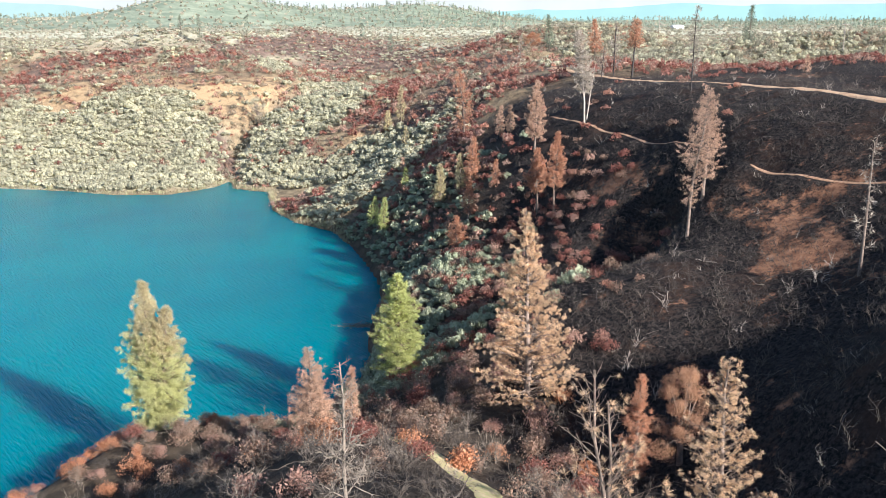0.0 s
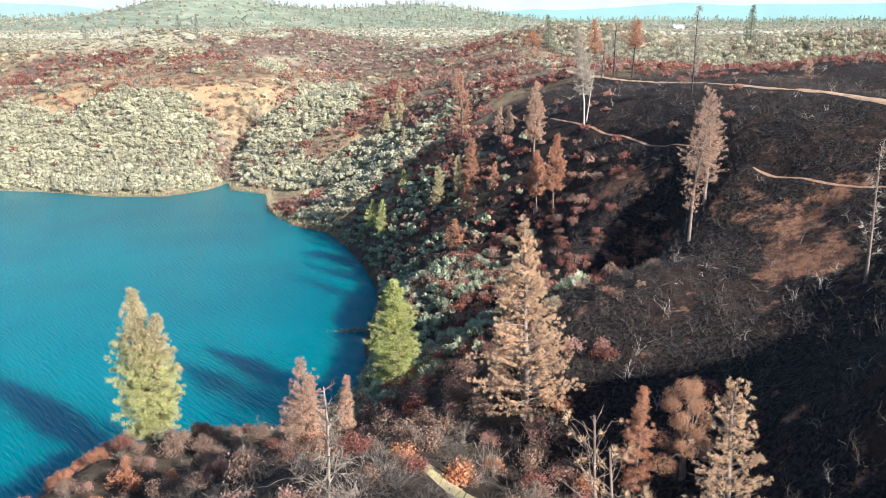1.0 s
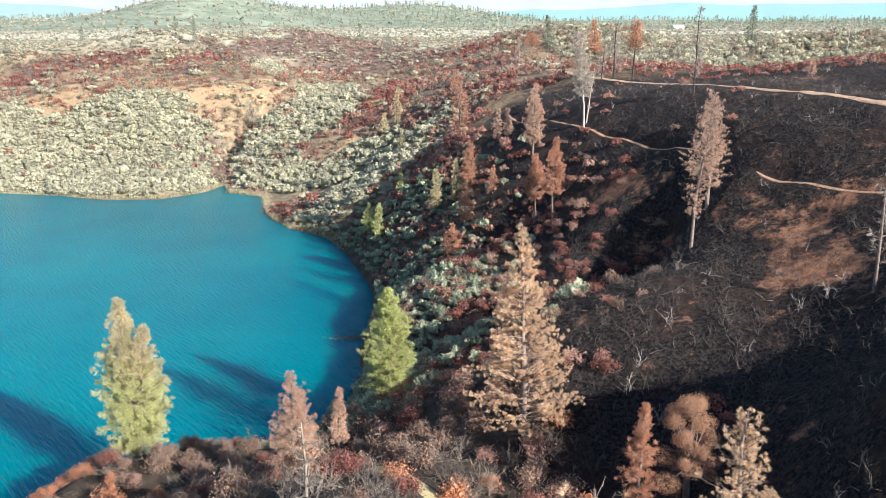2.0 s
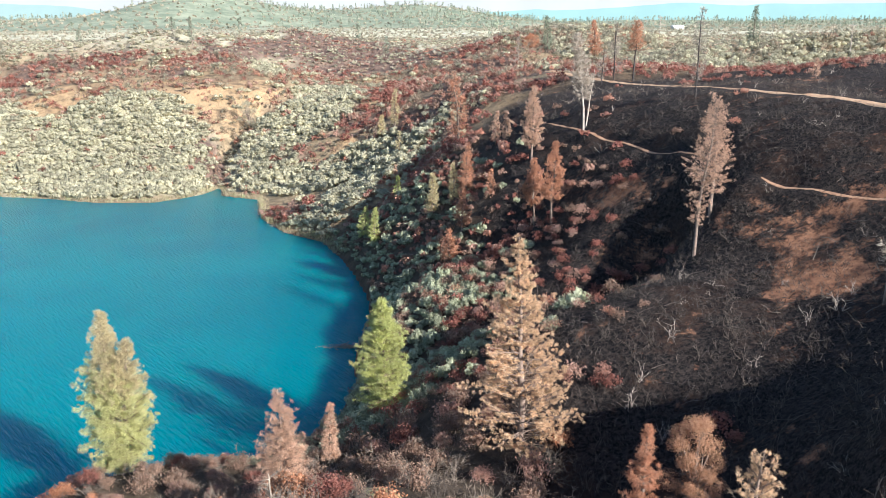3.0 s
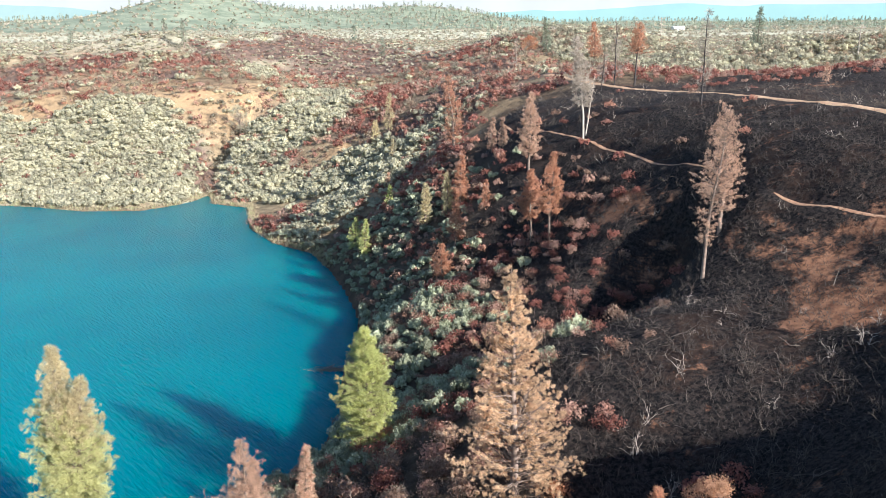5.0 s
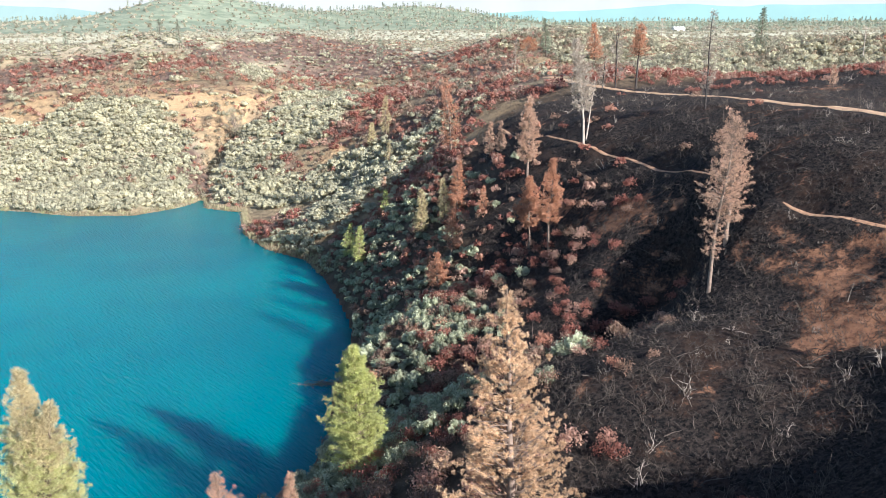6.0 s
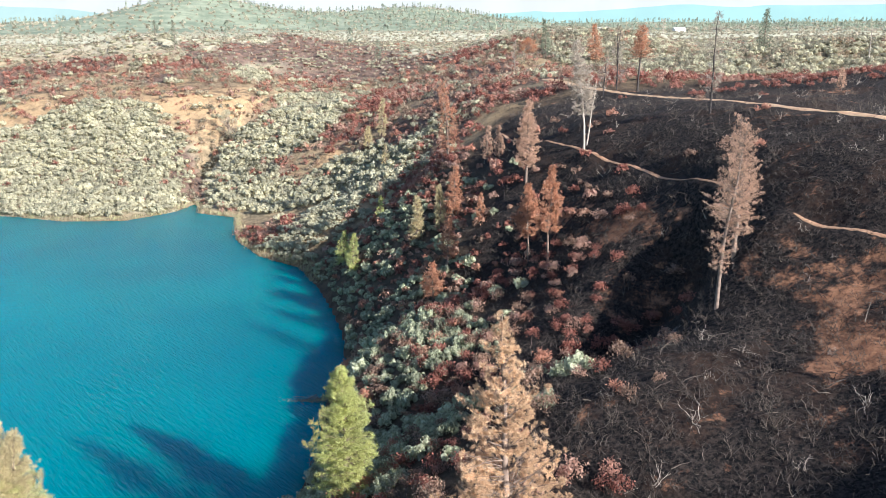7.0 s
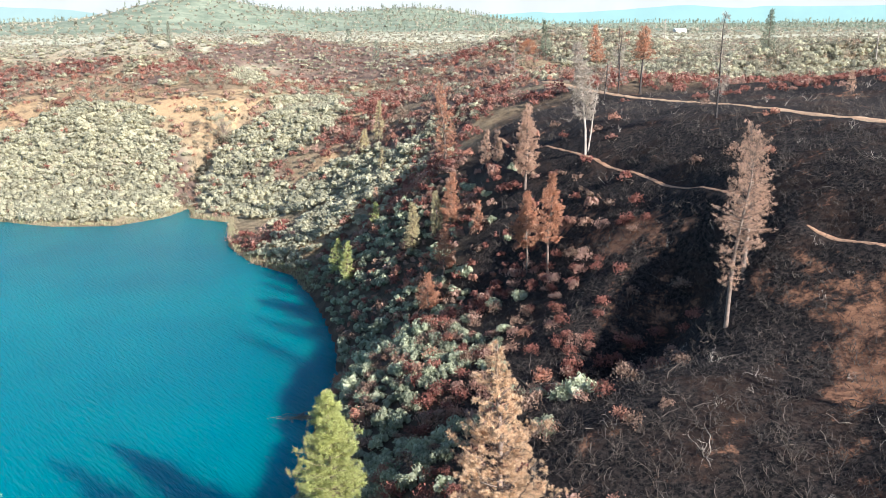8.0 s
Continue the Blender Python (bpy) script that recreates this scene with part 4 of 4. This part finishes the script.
def scatter(rng, x0, x1, y0, y1, gap):
    gx, gy = np.meshgrid(np.arange(x0, x1, gap), np.arange(y0, y1, gap))
    x = (gx + rng.uniform(-0.48, 0.48, gx.shape) * gap).ravel()
    y = (gy + rng.uniform(-0.48, 0.48, gy.shape) * gap).ravel()
    ok = (np.abs(x - 2) < 0.55 * y + 14) & (shore_distance(x, y) > 0.8)
    x, y = x[ok], y[ok]
    free = np.ones(len(x), bool)
    for line, half in ((TRAIL, 1.2), (LOW_TRAIL, 1.3), (ROAD, 2.4), ([(-6.5, 78), (-4.6, 73.5), (-2.3, 69.8), (0.2, 65.1), (2.4, 60.9), (3.1, 57), (4, 42)], 2.0)):
        for (ax, ay), (bx, by) in zip(line, line[1:]):
            u = np.clip(((x - ax) * (bx - ax) + (y - ay) * (by - ay)) / ((bx - ax) ** 2 + (by - ay) ** 2), 0, 1)
            free &= np.hypot(x - ax - u * (bx - ax), y - ay - u * (by - ay)) > half
    return x[free], y[free]


def band(x, y, a, b, wide):
    u = np.clip(((x - a[0]) * (b[0] - a[0]) + (y - a[1]) * (b[1] - a[1])) / ((b[0] - a[0]) ** 2 + (b[1] - a[1]) ** 2), 0, 1)
    return np.exp(-((np.hypot(x - a[0] - u * (b[0] - a[0]), y - a[1] - u * (b[1] - a[1])) / wide) ** 2))


def plant_kind(x, y, rng):
    """Which plant grows at each place, by how likely each kind is there."""
    d = shore_distance(x, y)
    n1, n2 = wave(x, y, 26, 31), wave(x, y, 11, 32)
    b = burnt(x, y)
    west = step(205, 222, y - 0.35 * x)
    near_bank = step(262, 280, y) * (1 - step(420, 450, y)) * (1 - step(38, 58, x))
    light, scorched, straw, dusky = (patches(x, y, p) for p in (PALE_PATCHES, RED_PATCHES, STRAW_PATCHES, DUSKY_PATCHES))
    gully = sum(band(x, y, g[0], g[1], 5) for g in GULLIES[:3])
    pale = 9.0 * light * (1 - np.clip(gully, 0, 0.95)) * (1 - 0.8 * scorched) + 3.0 * band(x, y, (-30, 222), (4, 262), 8) + 0.12 * near_bank
    pale = pale + (1 - dusky) * (1.6 * step(410, 440, y) * step(-0.35, 0.25, n1 + 0.4) * (1 - 0.6 * step(-110, -60, x)) + 1.2 * step(256, 272, y) * step(40, 60, x))
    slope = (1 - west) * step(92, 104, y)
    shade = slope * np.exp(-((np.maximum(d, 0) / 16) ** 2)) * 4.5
    red = slope * blob(d, 0 * d, 22, 0, 13, 1) * (0.6 + 1.2 * step(-0.1, 0.5, n2))
    red = red + 2.4 * blob(x, y, -40, 233, 8, 8) + 1.3 * band(x, y, (-14, 203), (12, 262), 7) + 5.0 * scorched * (1 - light) + 0.45 * dusky * step(0.0, 0.5, n2) + 0.25 * near_bank
    red = red + 2.2 * (blob(x, y, 98, 222, 26, 16) + blob(x, y, 70, 252, 22, 9)) + 0.8 * blob(x, y, 30, 330, 30, 18)
    red = red + sum(5.0 * blob(x, y, cx, cy, 2.2, 2.2) for cx, cy in ((16, 90), (17, 107), (19, 141), (21, 126), (21, 142), (25, 76)))
    brown = slope * (0.8 * np.exp(-((np.maximum(d, 0) / 26) ** 2)) + 0.9 * np.exp(-((np.maximum(d, 0) / 30) ** 2))) + 0.4 * step(420, 450, y) + 0.4 * step(270, 300, y) * step(40, 60, x)
    brown = brown + 1.7 * dusky + 0.5 * near_bank + 0.9 * gully
    bare = 1.5 * dusky + 0.3 * near_bank + 2.2 * b * (1 - 0.75 * np.clip(slope * np.exp(-((np.maximum(d, 0) / 18) ** 2)), 0, 1)) * (1 - 0.6 * np.clip(blob(x, y, 43, 98, 8, 6), 0, 1))
    none = 4 * blob(x, y, 116, 246, 13, 8) + 0.55 - 0.35 * slope + 0.7 * b + 2.4 * straw * (1 - light) + 0.25 * near_bank - 0.2 * dusky
    grey = (1 - dusky) * (2.2 * step(256, 272, y) * step(40, 60, x) + 0.7 * step(425, 450, y)) + 0.35 * near_bank + 3.0 * gully * west + 0.4 * dusky
    w = np.stack([none, pale, shade, red, brown, bare, grey]) + 1e-6
    w = np.cumsum(w / w.sum(0), axis=0)
    return (rng.random(len(x))[None] > w).sum(0)


def shrubs_over(rng, y0, y1, gap, lobes, count, leaf, stick, grow=1.0, x0=None):
    x, y = scatter(rng, -0.55 * y1 - 20 if x0 is None else x0, 0.55 * y1 + 20, y0, y1, gap)
    kind = plant_kind(x, y, rng)
    plain = y0 > 140
    dense = [leafy_shape(rng, lobes, count, leaf, core=0.8 if plain else 0.72, plain=plain) for _ in range(6)]
    loose = [leafy_shape(rng, lobes, int(count * 0.8), leaf, core=0.0, flat=1.0 if plain else 1.1, plain=plain) for _ in range(6)]
    twigs = [stick_shape(rng, *stick) for _ in range(6)]
    for k, mat, shapes, lo, hi, tall, name, label in (
        (1, PALE_LEAVES, dense, *((1.4, 2.7) if 200 < y0 < 400 else (1.1, 2.1)), 0.9, "pale_shrubs", "sunlit pale grey-green chaparral shrubs"),
        (2, SHADE_LEAVES, dense, 0.8, 1.7, 1.1, "grey_green_shrubs", "grey-green shrubs toned darker for the shaded lake slope"),
        (3, RED_LEAVES, loose, 0.9, 2.0 if y0 > 200 else 1.6, 1.05, "red_shrubs", "fire-scorched shrubs with dark red leaves"),
        (4, BROWN_LEAVES, loose, 0.8, 1.6, 1.05, "brown_shrubs", "scorched shrubs with dry brown leaves"),
        (6, GREY_BRUSH, loose, 0.9, 2.1, 1.0, "dry_grey_shrubs", "dry grey-tan brush and leafless oaks"),
    ):
        m = kind == k
        if m.sum() < 3:
            continue
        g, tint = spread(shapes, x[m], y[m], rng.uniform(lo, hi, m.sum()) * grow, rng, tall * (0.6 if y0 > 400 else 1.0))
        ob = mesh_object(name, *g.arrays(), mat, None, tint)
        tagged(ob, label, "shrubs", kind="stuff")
    m = (kind == 5) | (((kind == 3) | (kind == 4)) & (rng.random(len(x)) < 0.4))
    pick = rng.random(len(x)) < (0.07 if y0 < 90 else 0.05)
    for mask, mat, name, label in ((m & ~pick, STICKS, "burnt_shrubs", "leafless burnt shrubs with crooked dark branches"), (m & pick, SILVER, "bare_grey_shrubs", "leafless shrubs with bleached grey branches")):
        if mask.sum() < 3:
            continue
        g, tint = spread(twigs, x[mask], y[mask], rng.uniform(0.5, 2.0 if y0 < 90 else 1.45, mask.sum()) * grow, rng, 1.0)
        tagged(mesh_object(name, *g.arrays(), mat), label, "shrubs", kind="stuff")


shrubs_over(np.random.default_rng(60), 42, 97, 1.85, 9, 340, 0.085, (5, 4, 3, 0.018), x0=13)
shrubs_over(np.random.default_rng(61), 97, 150, 1.65, 8, 330, 0.088, (5, 3, 3, 0.018))
shrubs_over(np.random.default_rng(62), 150, 235, 1.75, 6, 150, 0.12, (4, 2, 2, 0.022, 1.1, 1.25, 0))
shrubs_over(np.random.default_rng(63), 235, 430, 2.15, 6, 84, 0.125, (3, 1, 1, 0.03, 1.1, 1.25, 0), 1.15)
shrubs_over(np.random.default_rng(64), 430, 640, 3.4, 3, 30, 0.2, (3, 1, 1, 0.04, 1.1, 1.25, 0), 1.3)


def low_brush():
    """Small shrubs that close the gaps between the larger ones on the pale mounds."""
    rng = np.random.default_rng(66)
    x, y = scatter(rng, -215, 10, 215, 370, 1.6)
    there = patches(x, y, PALE_PATCHES) + 0.9 * band(x, y, (-30, 222), (4, 262), 8)
    there = there * (1 - np.clip(sum(band(x, y, g[0], g[1], 6) for g in GULLIES[:3]), 0, 1))
    m = there > 0.3 + 0.2 * rng.random(len(x))
    shapes = [leafy_shape(rng, 2, 24, 0.2, 0.7, core=0.8, plain=True) for _ in range(6)]
    g, tint = spread(shapes, x[m], y[m], rng.uniform(0.75, 1.45, m.sum()), rng)
    tagged(mesh_object("low_pale_brush", *g.arrays(), PALE_LEAVES, None, tint), "low pale grey-green brush between larger shrubs", "shrubs", kind="stuff")


low_brush()


def near_shrub(kind, leaf, wood, label, rng, loose=650):
    """Crooked stems with a loose cover of leaves."""
    ob = mesh_object("shrub", *stick_shape(rng, 10, 6, 3, 0.02, fine=3), wood)
    if leaf:
        v, t = leafy_shape(rng, 9, int(loose * 1.5), 0.06, 1.15, 0.0)
        mesh_object("foliage", v, t, leaf, ob, np.full(len(v), rng.uniform(0.2, 0.9)))
    return tagged(ob, label, "shrub", kind)


def near_shrubs():
    rng = np.random.default_rng(70)
    sorts = [
        ("scorched brown shrubs on the knoll", BROWN_LEAVES, TWIGS, "scorched shrub with dry pinkish brown leaves on the knoll", 650),
        ("scorched red shrubs on the knoll", RED_LEAVES, STICKS, "scorched shrub with dark red leaves on the knoll", 650),
        ("orange shrubs on the knoll", ORANGE_LEAVES, STICKS, "scorched shrub with bright orange leaves on the knoll", 600),
        ("bare shrubs on the knoll", None, TWIGS, "leafless grey shrub with crooked branches on the knoll", 0),
        ("burnt shrubs on the knoll", None, STICKS, "leafless burnt shrub with dark branches on the knoll", 0),
        ("grey shrubs on the knoll", BROWN_LEAVES, TWIGS, "dry grey shrub with a few shrivelled leaves", 180),
    ]
    stock = [[near_shrub(*sort[:4], rng, sort[4]) for _ in range(4)] for sort in sorts]
    x, y = scatter(rng, -52, 13, 46, 97, 2.75)
    crest = step(60, 69, y + 0.25 * x + 3 * wave(x, y, 9, 41)) * (1 - 0.9 * blob(x, y, 9, 80, 8, 7))
    likely = np.stack([0.1 + 1.0 * crest, 0.08 + 0.75 * crest, 0.8 * crest * step(-0.2, 0.4, wave(x, y, 12, 42)), 0.8 - 0.5 * crest, 1.1 - 0.9 * crest, 0.12 + 0 * x])
    likely = np.cumsum(likely / likely.sum(0), axis=0)
    pick = (rng.random(len(x))[None] > likely).sum(0)
    z = height(x, y)
    used = set()
    for i in range(len(x)):
        first = stock[pick[i]][i % 4]
        place = pose(x[i], y[i], z[i] - 0.05, rng.uniform(-6, 6), rng.uniform(-6, 6), rng.uniform(0, 360))
        size = rng.uniform(1.15, 2.1) * (0.78 if x[i] < -16 else 1.0)
        if first.name in used:
            ob = copy_thing(first, place)
        else:
            used.add(first.name)
            ob = first
            ob.matrix_basis = place
        ob.scale = (size, size, size * rng.uniform(0.85, 1.15))


near_shrubs()


# ---- litter, reeds and far woods ----
def fallen_sticks():
    rng = np.random.default_rng(81)
    x, y = scatter(rng, -40, 75, 46, 175, 1.5)
    keep = rng.random(len(x)) < 0.15 + 0.75 * burnt(x, y)
    x, y = x[keep], y[keep]
    shapes = []
    for _ in range(8):
        pts = curve_points(rng, (-0.5, 0, 0.05), (1, 0, 0.03), rng.uniform(0.8, 1.7), 4, 0.34)
        shapes.append(tube(pts, np.linspace(0.027, 0.010, 5), 3))
    g, tint = spread(shapes, x, y, 0.3 + 2.2 * rng.random(len(x)) ** 3, rng, 0.8)
    tagged(mesh_object("fallen_sticks", *g.arrays(), STICKS), "charred sticks strewn over the burnt slope", "sticks", kind="stuff")


fallen_sticks()


def charred_stubble():
    """Low burnt stems, close together, over the black slope."""
    rng = np.random.default_rng(85)
    x, y = scatter(rng, -8, 66, 62, 165, 1.0)
    keep = rng.random(len(x)) < 0.85 * burnt(x, y)
    x, y = x[keep], y[keep]
    shapes = []
    for _ in range(8):
        g = Geo()
        for _ in range(6):
            a = rng.uniform(0, 2 * np.pi)
            p = np.array([rng.normal() * 0.35, rng.normal() * 0.35, -0.05])
            q = p + np.array([math.cos(a) * 0.5, math.sin(a) * 0.5, rng.uniform(0.1, 0.9)]) * rng.uniform(0.3, 0.8)
            g.add(*tube([p, q], [0.03, 0.02], 3))
            g.add(*spike(q, q + unit(rng.normal(size=3) + np.array([0, 0, 0.6])) * rng.uniform(0.2, 0.6), 0.02))
        shapes.append(g.arrays())
    g, tint = spread(shapes, x, y, rng.uniform(0.6, 1.5, len(x)), rng, 0.8)
    tagged(mesh_object("charred_stubble", *g.arrays(), CHAR_STEMS), "charred stubble of burnt brush on black ground", "stubble", kind="stuff")


charred_stubble()


def reeds():
    rng = np.random.default_rng(82)
    line = np.array(SHORE[1:19], float)
    s = np.concatenate([[0], np.cumsum(np.linalg.norm(np.diff(line, axis=0), axis=1))])
    at = rng.uniform(90, s[-1] - 75, 2600)
    x = np.interp(at, s, line[:, 0]) + rng.normal(size=len(at)) * 0.9
    y = np.interp(at, s, line[:, 1]) + rng.normal(size=len(at)) * 0.9
    d = shore_distance(x, y)
    ok = (d > -0.4) & (d < 2.6)
    x, y = x[ok], y[ok]
    shapes = []
    for _ in range(4):
        n = 16
        p = np.stack([rng.normal(size=n) * 0.35, rng.normal(size=n) * 0.35, np.zeros(n)], -1)
        shapes.append(tufts(rng, p, np.tile([0, 0, 2.2], (n, 1)), 0.85, 1, 0.07, 0.4))
    g, tint = spread(shapes, x, y, rng.uniform(0.45, 1.0, len(x)), rng)
    tagged(mesh_object("reeds", *g.arrays(), DRY_REEDS, None, tint), "fringe of dry tan reeds along the shore", "reeds", kind="stuff")


reeds()


def far_brush():
    rng = np.random.default_rng(84)
    g, tints = Geo(), []
    lumps = [leafy_shape(rng, 3, 15, 0.5, 0.6, 0.0, True) for _ in range(6)]
    for y0, y1, gap, lo, hi in ((425, 640, 4.0, 0.8, 1.5), (640, 1000, 7.0, 0.9, 1.7), (1000, 1900, 17, 1.8, 3.4)):
        x, y = scatter(rng, -0.55 * y1, 0.55 * y1, y0, y1, gap)
        keep = rng.random(len(x)) < 0.6 + 0.4 * step(-0.3, 0.5, wave(x, y, 34, 55))
        part, tint = spread(lumps, x[keep], y[keep], rng.uniform(lo, hi, keep.sum()), rng)
        g.add(*part.arrays())
        tints.append(tint)
    tagged(mesh_object("far_brush", *g.arrays(), FAR_LEAVES, None, np.concatenate(tints)), "dry brush in haze-pale tones on the far plateau and hills", "far brush", kind="stuff")


far_brush()


def far_conifers():
    rng = np.random.default_rng(83)
    x, y = scatter(rng, -1300, 1300, 430, 2300, 19)
    dense = 0.006 + 0.012 * step(500, 900, y) + 0.75 * step(-0.6, 0.4, wave(x, y, 220, 51)) * step(1000, 1350, y)
    keep = rng.random(len(x)) < dense
    x, y = x[keep], y[keep]
    shapes = []
    for _ in range(5):
        g = Geo()
        g.add(*tube([(0, 0, 0), (0, 0, 1)], [0.02, 0.005], 3))
        n = 20
        h = rng.uniform(0.12, 1, n)
        a = rng.uniform(0, 2 * np.pi, n)
        r = 0.24 * (1 - h) ** 0.8 * rng.uniform(0.4, 1.1, n) + 0.015
        g.add(*leaves(rng, np.stack([np.cos(a) * r, np.sin(a) * r, h], -1), np.stack([np.cos(a), np.sin(a), 0.4 + 0 * a], -1), 0.11, 1.2))
        shapes.append(g.arrays())
    g, tint = spread(shapes, x, y, rng.uniform(4.5, 11, len(x)), rng)
    tagged(mesh_object("far_conifers", *g.arrays(), HAZY_NEEDLES, None, tint), "scattered conifers in hazy grey-green on the far plateau and hills", "far woods", kind="stuff")


far_conifers()


# ---- small things ----
def pole(x, y, tall, label):
    ob = new("utility_pole")
    ob.location = (x, y, ground_at(x, y) - 0.3)
    mesh_object("post", *tube([(0, 0, 0), (0, 0, tall * 0.5), (0, 0, tall)], [0.17, 0.15, 0.11], 8), SILVER, ob, smooth=True)
    mesh_object("crossarm", *tube([(-1.3, -0.16, tall - 0.9), (1.3, -0.16, tall - 0.9)], [0.09, 0.09], 4), SILVER, ob)
    for k in (-1.2, -0.6, 0.6, 1.2):
        mesh_object("insulator", *tube([(k, -0.16, tall - 0.83), (k, -0.16, tall - 0.7), (k, -0.16, tall - 0.52)], [0.05, 0.09, 0.04], 6), SILVER, ob)
    return tagged(ob, label, "utility pole", "power line")


pole(124.5, 277.1, 10.5, "wooden utility pole with one crossarm on the plateau")
pole(104.0, 430.0, 10.5, "distant wooden utility pole among pale shrubs")


def house(x, y, turn, long, label):
    """A low house with a pitched roof, door and windows, far off."""
    wall, roof = bark_material("white_house_wall", (0.62, 0.60, 0.56), (0.78, 0.76, 0.72), 0.6), bark_material("light_house_roof", (0.45, 0.44, 0.43), (0.62, 0.61, 0.60), 0.8)
    dark = bark_material("dark_window_glass", (0.03, 0.035, 0.04), (0.06, 0.07, 0.08), 0.5)
    ob = new("house")
    ob.matrix_basis = pose(x, y, ground_at(x, y) - 0.4, 0, 0, turn)
    h, d = 3.4, 4.0

    def block(name, x0, x1, y0, y1, z0, z1, mat, parent):
        v = np.array([(a, b, c) for a in (x0, x1) for b in (y0, y1) for c in (z0, z1)], float)
        t = np.array([(0, 1, 3), (0, 3, 2), (4, 6, 7), (4, 7, 5), (0, 4, 5), (0, 5, 1), (2, 3, 7), (2, 7, 6), (0, 2, 6), (0, 6, 4), (1, 5, 7), (1, 7, 3)])
        return mesh_object(name, v, t, mat, parent)

    block("wall", -long, long, -d, d, 0, h, wall, ob)
    e = 0.6
    v = np.array([(-long - e, -d - e, h), (long + e, -d - e, h), (long + e, d + e, h), (-long - e, d + e, h), (-long - e, 0, h + 2.3), (long + e, 0, h + 2.3)])
    mesh_object("roof", v, np.array([(0, 1, 5), (0, 5, 4), (2, 3, 4), (2, 4, 5), (0, 4, 3), (1, 2, 5), (0, 3, 2), (0, 2, 1)]), roof, ob)
    block("door", -0.5, 0.5, -d - 0.05, -d + 0.05, 0.4, 2.5, dark, ob)
    for k in (-0.65, 0.55):
        block("window", k * long - 0.7, k * long + 0.7, -d - 0.05, -d + 0.05, 1.3, 2.4, dark, ob)
    return tagged(ob, label, "house")


house(262, 1000, 12, 6, "distant low white house among trees")
house(190, 1060, -20, 5, "small distant white house among trees")


def mud_bar():
    """A low spit of dead reeds and driftwood in the shallows."""
    rng = np.random.default_rng(91)
    n = 420
    p = np.stack([-14.0 + rng.normal(size=n) * 2.0, 140.7 + rng.normal(size=n) * 0.55, np.full(n, 0.03)], -1)
    g = Geo()
    for q in p:
        a = rng.uniform(0, 2 * np.pi)
        g.add(*spike(q, q + np.array([math.cos(a), math.sin(a) * 0.5, rng.uniform(0.05, 0.5)]) * rng.uniform(0.2, 0.8), 0.03))
    tagged(mesh_object("dead_reeds", *g.arrays(), DRY_REEDS, None, np.full(g.n, 0.3)), "patch of flattened dead reeds in the shallow water", "reeds", kind="stuff")
    for k in range(5):
        c = np.array([-14.5 + rng.normal() * 1.5, 140.6 + rng.normal() * 0.4, 0.04])
        a = rng.uniform(-0.5, 0.5)
        pts = curve_points(rng, c, (math.cos(a), math.sin(a), 0.02), rng.uniform(1.2, 2.6), 5, 0.12)
        tagged(mesh_object("driftwood", *tube(pts, np.linspace(0.08, 0.03, 6), 6), TWIGS, smooth=True), "brown driftwood branch lying in the shallows", "driftwood", "driftwood in the shallows")


mud_bar()
